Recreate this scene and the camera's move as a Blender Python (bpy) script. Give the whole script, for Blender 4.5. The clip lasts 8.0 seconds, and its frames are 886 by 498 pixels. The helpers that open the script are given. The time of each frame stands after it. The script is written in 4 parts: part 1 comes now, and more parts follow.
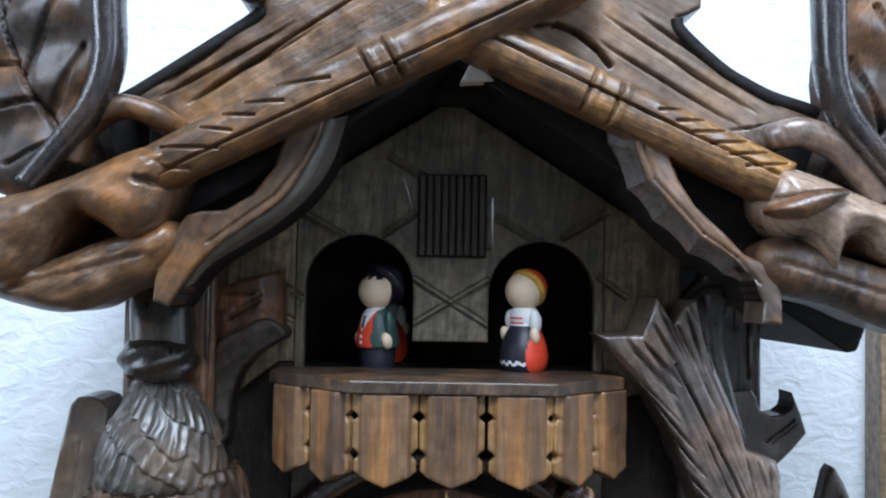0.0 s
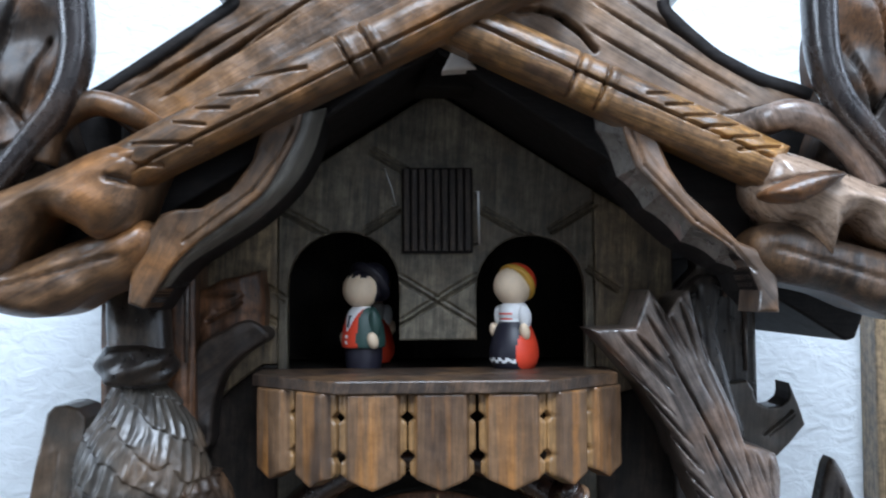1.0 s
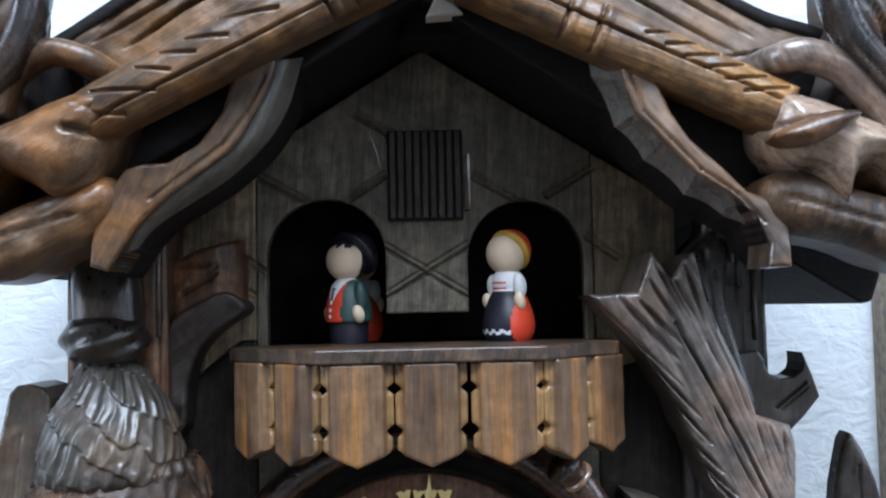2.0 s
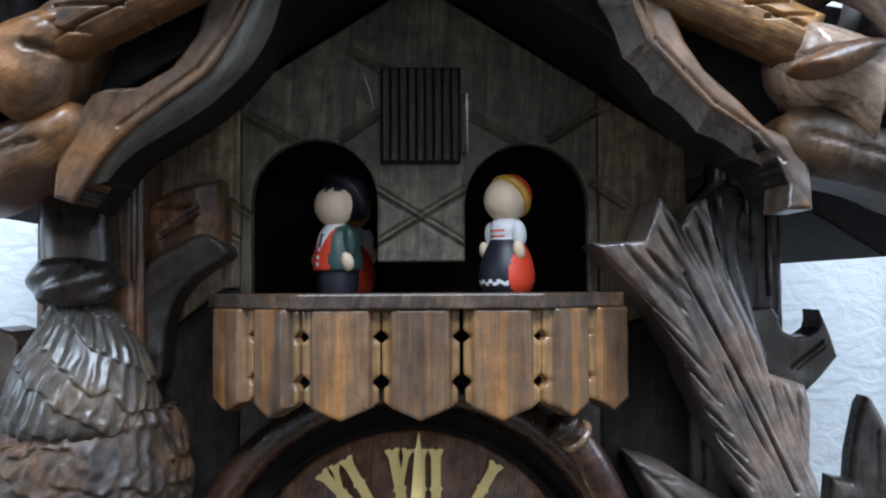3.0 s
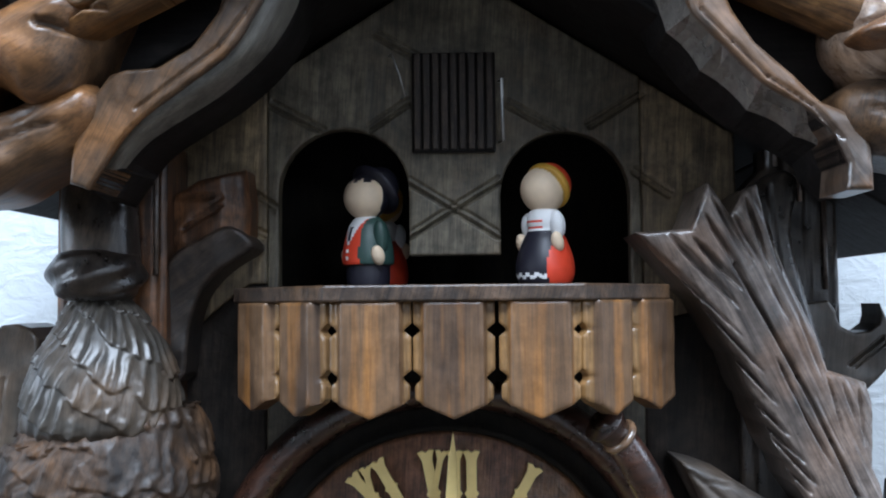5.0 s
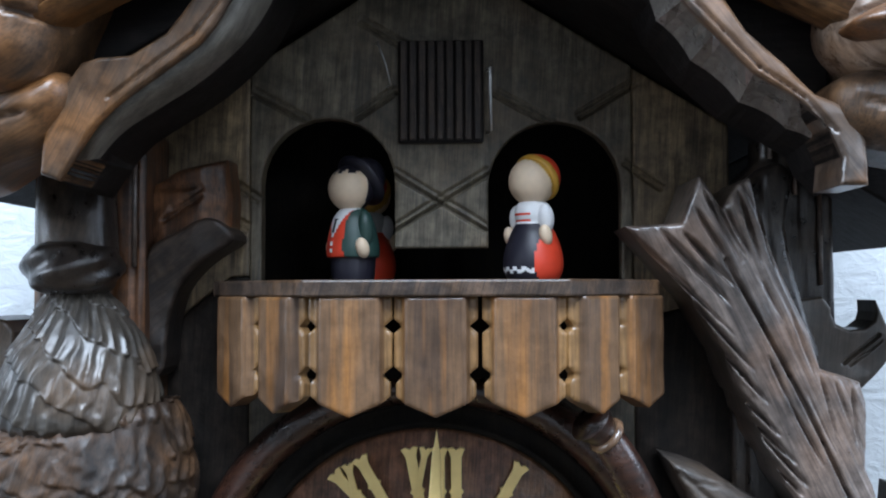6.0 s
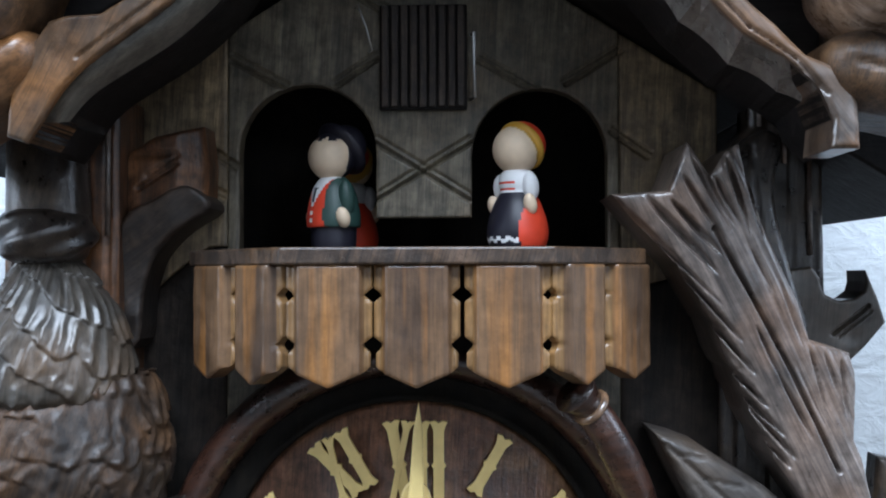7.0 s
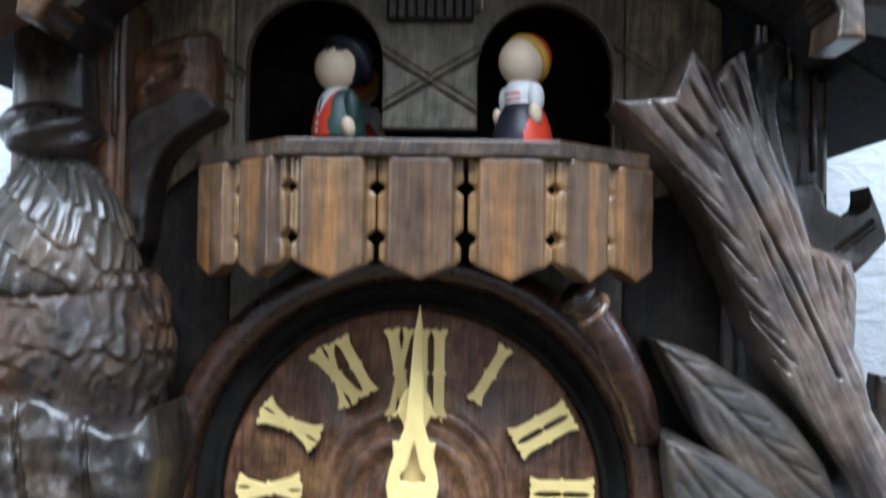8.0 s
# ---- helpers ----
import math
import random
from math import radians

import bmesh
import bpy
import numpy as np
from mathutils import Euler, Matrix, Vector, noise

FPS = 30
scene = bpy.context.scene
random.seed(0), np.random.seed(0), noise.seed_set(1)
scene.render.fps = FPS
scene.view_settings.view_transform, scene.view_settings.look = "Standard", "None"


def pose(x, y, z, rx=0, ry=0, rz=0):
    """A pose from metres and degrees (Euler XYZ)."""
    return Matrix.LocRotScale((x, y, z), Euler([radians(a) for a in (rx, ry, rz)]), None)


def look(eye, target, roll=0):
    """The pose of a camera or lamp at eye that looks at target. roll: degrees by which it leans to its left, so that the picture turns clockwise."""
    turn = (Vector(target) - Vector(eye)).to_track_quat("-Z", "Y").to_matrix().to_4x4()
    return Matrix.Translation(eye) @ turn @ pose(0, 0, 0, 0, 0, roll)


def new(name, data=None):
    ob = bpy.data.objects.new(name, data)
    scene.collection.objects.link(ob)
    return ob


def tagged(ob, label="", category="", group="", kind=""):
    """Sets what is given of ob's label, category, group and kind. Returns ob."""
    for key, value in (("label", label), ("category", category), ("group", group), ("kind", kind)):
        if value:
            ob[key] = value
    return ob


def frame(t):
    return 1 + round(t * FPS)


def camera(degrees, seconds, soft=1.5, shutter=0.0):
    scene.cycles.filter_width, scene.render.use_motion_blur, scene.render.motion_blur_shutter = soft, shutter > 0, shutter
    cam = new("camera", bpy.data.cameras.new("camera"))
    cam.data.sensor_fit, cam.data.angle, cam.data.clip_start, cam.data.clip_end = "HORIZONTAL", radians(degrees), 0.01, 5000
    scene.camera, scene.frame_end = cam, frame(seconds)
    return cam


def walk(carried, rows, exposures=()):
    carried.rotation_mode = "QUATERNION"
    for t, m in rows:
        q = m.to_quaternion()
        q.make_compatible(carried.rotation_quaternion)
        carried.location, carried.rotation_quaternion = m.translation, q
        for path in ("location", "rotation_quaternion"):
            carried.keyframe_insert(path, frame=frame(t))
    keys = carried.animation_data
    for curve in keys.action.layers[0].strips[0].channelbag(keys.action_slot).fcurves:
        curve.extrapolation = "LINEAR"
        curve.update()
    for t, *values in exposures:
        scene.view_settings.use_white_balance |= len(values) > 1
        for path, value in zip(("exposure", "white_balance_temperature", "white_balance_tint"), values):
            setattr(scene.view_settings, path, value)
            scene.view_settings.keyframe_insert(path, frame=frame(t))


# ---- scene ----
cam = camera(48.0, 8.0, soft=2.0, shutter=0.5)
PATH = [
    (0, (-0.007, -0.45, 1.637), (0.011, 1.548, 1.712), 1.0),
    (0.5, (-0.009, -0.445, 1.639), (-0.01, 1.553, 1.718), -0.0),
    (1, (-0.006, -0.438, 1.634), (0.037, 1.559, 1.716), -0.4),
    (1.2, (-0.005, -0.434, 1.63), (0.057, 1.563, 1.719), -0.3),
    (2.3, (0.0, -0.4, 1.607), (0.039, 1.596, 1.727), -1.4),
    (2.5, (0.001, -0.392, 1.603), (0.06, 1.606, 1.663), -0.0),
    (3, (0.005, -0.387, 1.602), (0.028, 1.612, 1.679), -0.3),
    (3.5, (0.008, -0.389, 1.602), (-0.03, 1.609, 1.691), -0.1),
    (4, (0.011, -0.381, 1.599), (-0.028, 1.616, 1.695), 0.0),
    (4.5, (0.01, -0.376, 1.595), (-0.069, 1.616, 1.745), -0.6),
    (4.7, (0.007, -0.373, 1.594), (-0.048, 1.622, 1.722), -0.6),
    (5.8, (0.012, -0.363, 1.596), (-0.057, 1.634, 1.689), -0.2),
    (6, (0.014, -0.361, 1.597), (-0.055, 1.636, 1.678), -0.2),
    (6.5, (0.013, -0.354, 1.593), (-0.036, 1.644, 1.655), -0.0),
    (7, (0.016, -0.353, 1.592), (-0.031, 1.645, 1.642), -0.2),
    (7.5, (0.016, -0.354, 1.591), (-0.03, 1.645, 1.655), -0.1),
    (7.8, (0.014, -0.354, 1.577), (-0.032, 1.645, 1.629), 0.3),
    (8, (0.016, -0.353, 1.56), (-0.037, 1.645, 1.613), 0.9),
]
walk(cam, [(t, look(eye, target, roll)) for t, eye, target, roll in PATH], exposures=[(0.0, 0.0), (7.5, 0.02), (8.0, 0.15)])

# ---- world and light ----
world = bpy.data.worlds.new("sky")
world.use_nodes = True
scene.world = world
sky = world.node_tree.nodes.new("ShaderNodeTexSky")
sky.sky_type = "NISHITA"
sky.sun_disc = False
sky.sun_elevation, sky.sun_rotation = radians(35), radians(200)
back = world.node_tree.nodes["Background"]
back.inputs["Strength"].default_value = 0.1
world.node_tree.links.new(sky.outputs["Color"], back.inputs["Color"])


def window_light(name, m, width, height, power, colour):
    lamp = bpy.data.lights.new(name, "AREA")
    lamp.shape, lamp.size, lamp.size_y = "RECTANGLE", width, height
    lamp.energy, lamp.color = power, colour
    ob = new(name, lamp)
    ob.matrix_world = m
    return ob


# added lamps at unseen, assumed openings; the overhead one has no known source
window_light("assumed_daylight_top", look((0.10, -0.84, 2.52), (0.10, -0.62, 1.6)), 0.8, 0.6, 37, (0.76, 0.90, 1.10))
window_light("assumed_daylight_west", look((-1.72, -0.75, 2.12), (0.0, -0.1, 1.6)), 0.7, 0.66, 17, (0.76, 0.90, 1.10))
window_light("assumed_daylight_east", look((1.72, -0.5, 2.14), (0.0, -0.1, 1.6)), 0.6, 0.66, 9, (0.73, 0.87, 1.10))
window_light("assumed_daylight_south", look((1.12, -2.32, 2.22), (0.0, 0.0, 1.6)), 0.42, 0.42, 5, (0.76, 0.90, 1.10))
scene.view_settings.exposure = 0.0

# ---- materials ----


def nodes_of(name):
    mat = bpy.data.materials.new(name)
    mat.use_nodes = True
    nt = mat.node_tree
    return mat, nt, nt.nodes, nt.links, nt.nodes["Principled BSDF"]


def wood(name, light, dark, along=(0, 0, 1), rough=0.42, scale=1.0, coat=0.3, blotch=0.5, bump=0.5, warm=None, wear=1.0, bands=False):
    """Stained wood: streaks along one way, larger blotches of stain, pores as relief."""
    mat, nt, nodes, links, bsdf = nodes_of(name)
    co = nodes.new("ShaderNodeTexCoord")
    info = nodes.new("ShaderNodeObjectInfo")
    shift = nodes.new("ShaderNodeVectorMath")
    shift.operation = "ADD"
    links.new(co.outputs["Object"], shift.inputs[0])
    links.new(info.outputs["Random"], shift.inputs[1])
    mp = nodes.new("ShaderNodeMapping")
    way = Vector(along).normalized()
    mp.inputs["Rotation"].default_value = way.rotation_difference(Vector((0, 0, 1))).to_euler()
    links.new(shift.outputs[0], mp.inputs["Vector"])
    st = nodes.new("ShaderNodeMapping")
    st.inputs["Scale"].default_value = (420 * scale, 420 * scale, 26 * scale)
    links.new(mp.outputs["Vector"], st.inputs["Vector"])
    grain = nodes.new("ShaderNodeTexNoise")
    grain.inputs["Scale"].default_value, grain.inputs["Detail"].default_value = 1.0, 5
    links.new(st.outputs["Vector"], grain.inputs["Vector"])
    st2 = nodes.new("ShaderNodeMapping")
    st2.inputs["Scale"].default_value = (75 * scale, 75 * scale, 16 * scale)
    links.new(mp.outputs["Vector"], st2.inputs["Vector"])
    blot = nodes.new("ShaderNodeTexNoise")
    blot.inputs["Scale"].default_value, blot.inputs["Detail"].default_value = 1.0, 3
    links.new(st2.outputs["Vector"], blot.inputs["Vector"])
    mixf = nodes.new("ShaderNodeMix")
    mixf.inputs[0].default_value = blotch
    links.new(grain.outputs["Fac"], mixf.inputs[2])
    links.new(blot.outputs["Fac"], mixf.inputs[3])
    ramp = nodes.new("ShaderNodeValToRGB")
    ramp.color_ramp.elements[0].position, ramp.color_ramp.elements[0].color = 0.36, (*dark, 1)
    ramp.color_ramp.elements[1].position, ramp.color_ramp.elements[1].color = 0.64, (*light, 1)
    links.new(mixf.outputs[0], ramp.inputs["Fac"])
    pat = nodes.new("ShaderNodeTexNoise")
    pat.inputs["Scale"].default_value, pat.inputs["Detail"].default_value, pat.inputs["Roughness"].default_value = 190, 7, 0.65
    links.new(shift.outputs[0], pat.inputs["Vector"])
    pores = nodes.new("ShaderNodeMapping")
    pores.inputs["Scale"].default_value = (1500 * scale, 1500 * scale, 70 * scale)
    links.new(mp.outputs["Vector"], pores.inputs["Vector"])
    fine = nodes.new("ShaderNodeTexNoise")
    fine.inputs["Scale"].default_value, fine.inputs["Detail"].default_value = 1.0, 2
    links.new(pores.outputs["Vector"], fine.inputs["Vector"])
    worn = nodes.new("ShaderNodeMapRange")
    worn.inputs[1].default_value, worn.inputs[2].default_value = 0.34, 0.68
    worn.inputs[3].default_value, worn.inputs[4].default_value = 1 - 0.58 * wear, 1 + 0.45 * wear
    links.new(pat.outputs["Fac"], worn.inputs[0])
    pore = nodes.new("ShaderNodeMapRange")
    pore.inputs[1].default_value, pore.inputs[2].default_value = 0.36, 0.52
    pore.inputs[3].default_value, pore.inputs[4].default_value = 1 - 0.4 * wear, 1.08
    links.new(fine.outputs["Fac"], pore.inputs[0])
    both = nodes.new("ShaderNodeMath")
    both.operation = "MULTIPLY"
    links.new(worn.outputs[0], both.inputs[0])
    links.new(pore.outputs[0], both.inputs[1])
    colour = ramp.outputs["Color"]
    if warm:
        patch = nodes.new("ShaderNodeTexNoise")
        patch.inputs["Scale"].default_value, patch.inputs["Detail"].default_value = 34, 2
        if bands:
            st3 = nodes.new("ShaderNodeMapping")
            st3.inputs["Scale"].default_value = (4.2, 4.2, 0.3)
            links.new(mp.outputs["Vector"], st3.inputs["Vector"])
            links.new(st3.outputs["Vector"], patch.inputs["Vector"])
        else:
            links.new(shift.outputs[0], patch.inputs["Vector"])
        pr = nodes.new("ShaderNodeMapRange")
        pr.inputs[1].default_value, pr.inputs[2].default_value, pr.inputs[4].default_value = 0.5, 0.72, 0.75
        links.new(patch.outputs["Fac"], pr.inputs[0])
        blend = nodes.new("ShaderNodeMix")
        blend.data_type = "RGBA"
        blend.inputs[7].default_value = (*warm, 1)
        links.new(pr.outputs[0], blend.inputs[0])
        links.new(colour, blend.inputs[6])
        colour = blend.outputs[2]
    stain = nodes.new("ShaderNodeVectorMath")
    stain.operation = "SCALE"
    links.new(colour, stain.inputs[0])
    links.new(both.outputs[0], stain.inputs["Scale"])
    links.new(stain.outputs[0], bsdf.inputs["Base Color"])
    rr = nodes.new("ShaderNodeMapRange")
    rr.inputs[3].default_value, rr.inputs[4].default_value = rough - 0.13, rough + 0.2
    links.new(pat.outputs["Fac"], rr.inputs[0])
    links.new(rr.outputs[0], bsdf.inputs["Roughness"])
    bsdf.inputs["Coat Weight"].default_value = coat
    bsdf.inputs["Coat Roughness"].default_value = 0.25
    bp = nodes.new("ShaderNodeBump")
    bp.inputs["Strength"].default_value, bp.inputs["Distance"].default_value = bump, 0.0009
    total = nodes.new("ShaderNodeMath")
    total.operation = "MULTIPLY_ADD"
    total.inputs[1].default_value = 0.9 * wear
    links.new(pat.outputs["Fac"], total.inputs[0])
    links.new(mixf.outputs[0], total.inputs[2])
    links.new(total.outputs[0], bp.inputs["Height"])
    links.new(bp.outputs["Normal"], bsdf.inputs["Normal"])
    links.new(bp.outputs["Normal"], bsdf.inputs["Coat Normal"])
    return mat


def paint(name, colour, rough=0.45, vary=0.06):
    mat, nt, nodes, links, bsdf = nodes_of(name)
    co = nodes.new("ShaderNodeTexCoord")
    n = nodes.new("ShaderNodeTexNoise")
    n.inputs["Scale"].default_value, n.inputs["Detail"].default_value = 220, 4
    links.new(co.outputs["Object"], n.inputs["Vector"])
    ramp = nodes.new("ShaderNodeValToRGB")
    ramp.color_ramp.elements[0].color = (*[max(0, c * (1 - 4 * vary)) for c in colour], 1)
    ramp.color_ramp.elements[1].color = (*[min(1, c * (1 + 2 * vary)) for c in colour], 1)
    links.new(n.outputs["Fac"], ramp.inputs["Fac"])
    links.new(ramp.outputs["Color"], bsdf.inputs["Base Color"])
    bsdf.inputs["Roughness"].default_value = rough
    bp = nodes.new("ShaderNodeBump")
    bp.inputs["Strength"].default_value, bp.inputs["Distance"].default_value = 0.15, 0.0003
    links.new(n.outputs["Fac"], bp.inputs["Height"])
    links.new(bp.outputs["Normal"], bsdf.inputs["Normal"])
    return mat


def plaster(name, colour):
    """White wall paint with brush strokes and scratches in relief."""
    mat, nt, nodes, links, bsdf = nodes_of(name)
    co = nodes.new("ShaderNodeTexCoord")
    mp = nodes.new("ShaderNodeMapping")
    mp.inputs["Scale"].default_value = (75, 75, 120)
    mp.inputs["Rotation"].default_value = (0, 0.3, 0)
    links.new(co.outputs["Object"], mp.inputs["Vector"])
    n = nodes.new("ShaderNodeTexNoise")
    n.inputs["Scale"].default_value, n.inputs["Detail"].default_value, n.inputs["Distortion"].default_value = 1.0, 8, 0.6
    links.new(mp.outputs["Vector"], n.inputs["Vector"])
    v = nodes.new("ShaderNodeTexVoronoi")
    v.feature = "DISTANCE_TO_EDGE"
    v.inputs["Scale"].default_value = 55
    warp = nodes.new("ShaderNodeVectorMath")
    warp.operation = "MULTIPLY_ADD"
    warp.inputs[1].default_value = (0.03, 0.03, 0.03)
    links.new(n.outputs["Color"], warp.inputs[0])
    links.new(co.outputs["Object"], warp.inputs[2])
    links.new(warp.outputs[0], v.inputs["Vector"])
    crack = nodes.new("ShaderNodeMapRange")
    crack.inputs[1].default_value, crack.inputs[2].default_value = 0.0, 0.04
    links.new(v.outputs["Distance"], crack.inputs[0])
    add = nodes.new("ShaderNodeMath")
    add.operation = "MULTIPLY_ADD"
    add.inputs[1].default_value = 0.03
    links.new(crack.outputs[0], add.inputs[0])
    links.new(n.outputs["Fac"], add.inputs[2])
    ramp = nodes.new("ShaderNodeValToRGB")
    ramp.color_ramp.elements[0].position, ramp.color_ramp.elements[0].color = 0.3, (*[c * 0.9 for c in colour], 1)
    ramp.color_ramp.elements[1].position, ramp.color_ramp.elements[1].color = 0.6, (*colour, 1)
    links.new(n.outputs["Fac"], ramp.inputs["Fac"])
    links.new(ramp.outputs["Color"], bsdf.inputs["Base Color"])
    bsdf.inputs["Roughness"].default_value = 0.55
    bp = nodes.new("ShaderNodeBump")
    bp.inputs["Strength"].default_value, bp.inputs["Distance"].default_value = 0.85, 0.0025
    links.new(add.outputs[0], bp.inputs["Height"])
    links.new(bp.outputs["Normal"], bsdf.inputs["Normal"])
    return mat


def metal(name, colour, rough):
    mat, nt, nodes, links, bsdf = nodes_of(name)
    bsdf.inputs["Base Color"].default_value = (*colour, 1)
    bsdf.inputs["Metallic"].default_value, bsdf.inputs["Roughness"].default_value = 1.0, rough
    return mat


WALL = plaster("white_wall_paint", (0.72, 0.77, 0.80))
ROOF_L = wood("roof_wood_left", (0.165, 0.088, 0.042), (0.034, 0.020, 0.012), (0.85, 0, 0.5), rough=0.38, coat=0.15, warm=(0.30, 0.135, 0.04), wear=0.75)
# lighter and greyer than the left board: sheen put into the base colour
ROOF_R = wood("roof_wood_right_sheen", (0.20, 0.135, 0.092), (0.055, 0.036, 0.026), (0.85, 0, -0.5), rough=0.33, coat=0.35, warm=(0.27, 0.15, 0.075), wear=0.5, bump=0.3)
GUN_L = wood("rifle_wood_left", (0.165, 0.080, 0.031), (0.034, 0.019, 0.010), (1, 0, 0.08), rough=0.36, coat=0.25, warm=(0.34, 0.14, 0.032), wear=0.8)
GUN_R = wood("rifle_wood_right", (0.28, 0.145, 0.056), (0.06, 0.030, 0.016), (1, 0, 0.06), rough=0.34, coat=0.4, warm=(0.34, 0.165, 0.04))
BROWN = wood("brown_carving_wood", (0.105, 0.054, 0.029), (0.015, 0.010, 0.007), (0.3, 0, 1), rough=0.32, warm=(0.24, 0.10, 0.035))
DARK = wood("dark_stained_wood", (0.048, 0.036, 0.029), (0.011, 0.009, 0.008), (0.1, 0, 1), rough=0.28, coat=0.4, warm=(0.075, 0.05, 0.03))
ORANGE = wood("orange_stained_wood", (0.20, 0.088, 0.040), (0.024, 0.014, 0.010), (0, 0, 1), rough=0.4, warm=(0.25, 0.10, 0.03))
FACADE = wood("grey_brown_plank_wood", (0.165, 0.138, 0.094), (0.048, 0.040, 0.028), (0.05, 0, 1), rough=0.48, coat=0.05, scale=1.3, warm=(0.12, 0.086, 0.05), wear=0.8)
FACADE_SIDE = wood("brown_plank_wood", (0.30, 0.215, 0.12), (0.075, 0.054, 0.033), (0.05, 0, 1), rough=0.5, coat=0.05, scale=1.2, wear=0.8)
SLAT = wood("amber_slat_wood", (0.168, 0.090, 0.042), (0.052, 0.029, 0.017), (0, 0, 1), scale=0.8, rough=0.34, blotch=0.7, coat=0.3, warm=(0.35, 0.138, 0.026), wear=0.45, bands=True)
# slat edges in lighter amber: side light put into their colour
FLANGE = wood("lit_amber_slat_edge", (0.28, 0.150, 0.055), (0.085, 0.046, 0.02), (0, 0, 1), scale=0.8, rough=0.32, coat=0.4, wear=0.4)
TAIL = wood("tail_wood", (0.215, 0.168, 0.142), (0.028, 0.021, 0.018), (0.42, 0, -0.9), rough=0.3, coat=0.7, warm=(0.22, 0.13, 0.085), wear=0.7, bump=0.25)
RIM = wood("rim_wood", (0.060, 0.024, 0.014), (0.020, 0.010, 0.008), (1, 0, 0.2), rough=0.26, coat=0.7, wear=0.5)
BLACK = wood("near_black_wood", (0.012, 0.009, 0.006), (0.005, 0.004, 0.003), (0, 0, 1), rough=0.75, coat=0.0)
LEAFD = wood("dark_leaf_wood", (0.085, 0.05, 0.03), (0.014, 0.010, 0.008), (0.3, 0, 1), rough=0.42, coat=0.15, warm=(0.15, 0.075, 0.03))
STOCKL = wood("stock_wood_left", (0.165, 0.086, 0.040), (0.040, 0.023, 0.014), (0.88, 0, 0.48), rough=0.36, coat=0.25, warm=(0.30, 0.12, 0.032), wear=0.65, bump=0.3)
# pale base colour stands in for the bright highlight on this stock
STOCKR = wood("stock_wood_right_sheen", (0.48, 0.35, 0.26), (0.17, 0.11, 0.075), (0.88, 0, -0.45), rough=0.26, coat=0.9, warm=(0.46, 0.22, 0.08), wear=0.45, bump=0.15)
GREY = wood("grey_brown_moulding_wood", (0.15, 0.138, 0.114), (0.075, 0.067, 0.055), (0.4, 0, 1), rough=0.36, coat=0.25, wear=0.4)
# base raised for light that the lamps don't throw on these facets
FACET = wood("lit_grey_facet_wood", (0.17, 0.152, 0.134), (0.09, 0.078, 0.068), (0.4, 0, 1), rough=0.26, coat=0.8, wear=0.25, bump=0.08)
AMBER = wood("amber_brown_carving_wood", (0.115, 0.060, 0.028), (0.022, 0.014, 0.009), (0.5, 0, 1), rough=0.36, coat=0.2, warm=(0.29, 0.12, 0.033), wear=0.7)
BRACKET = wood("brown_bracket_wood", (0.13, 0.090, 0.066), (0.035, 0.024, 0.018), (0.6, 0, -0.8), rough=0.30, coat=0.7, warm=(0.26, 0.12, 0.045), wear=0.5, bump=0.2)
CORNER = wood("dark_corner_leaf_wood", (0.045, 0.028, 0.018), (0.009, 0.007, 0.006), (0.3, 0, 1), rough=0.5, coat=0.05, warm=(0.20, 0.085, 0.028), wear=0.8)
LEAFG = wood("matt_grey_leaf_wood", (0.085, 0.070, 0.058), (0.026, 0.021, 0.018), (0.7, 0, -0.7), rough=0.5, coat=0.1, warm=(0.10, 0.065, 0.04), wear=0.6)
FUR = wood("dark_fur_wood", (0.056, 0.032, 0.018), (0.012, 0.008, 0.006), (0.3, 0, 1), rough=0.5, coat=0.08, warm=(0.13, 0.058, 0.02), wear=0.9)
FLARE = wood("worn_grey_brown_wood", (0.078, 0.066, 0.053), (0.024, 0.020, 0.016), (0.1, 0, 1), rough=0.36, coat=0.4, warm=(0.12, 0.072, 0.04), wear=0.5, bump=0.2)
TWIG = wood("glossy_twig_wood", (0.026, 0.020, 0.019), (0.008, 0.007, 0.008), (0.1, 0, 1), rough=0.24, coat=0.5, warm=(0.05, 0.03, 0.02), wear=0.5)
GLOSS = wood("glossy_brown_wood", (0.22, 0.125, 0.07), (0.07, 0.04, 0.024), (0.3, 0, 1), rough=0.2, coat=1.0, wear=0.3, bump=0.15)
STEM = wood("dark_stem_wood", (0.045, 0.030, 0.022), (0.010, 0.008, 0.007), (0.8, 0, 0.6), rough=0.5, coat=0.1, warm=(0.07, 0.042, 0.026))
PANEL = wood("near_black_panel_wood", (0.022, 0.015, 0.011), (0.006, 0.005, 0.004), (0.05, 0, 1), rough=0.6, coat=0.0)
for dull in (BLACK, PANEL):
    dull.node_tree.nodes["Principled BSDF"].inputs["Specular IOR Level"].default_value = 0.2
HATCHED = wood("hatch_rib_wood", (0.056, 0.038, 0.027), (0.022, 0.015, 0.011), (0, 0, 1), rough=0.55, coat=0.0)
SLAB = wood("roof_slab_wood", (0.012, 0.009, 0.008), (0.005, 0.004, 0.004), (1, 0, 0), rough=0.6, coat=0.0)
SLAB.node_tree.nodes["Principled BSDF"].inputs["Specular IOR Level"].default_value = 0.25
DIAL = wood("dial_wood", (0.24, 0.11, 0.062), (0.066, 0.031, 0.020), (0.05, 0, 1), rough=0.32, scale=1.4, coat=0.5, warm=(0.36, 0.19, 0.08), wear=0.9)
CREAM = paint("cream_numeral_plastic", (0.95, 0.70, 0.28), 0.4, 0.05)
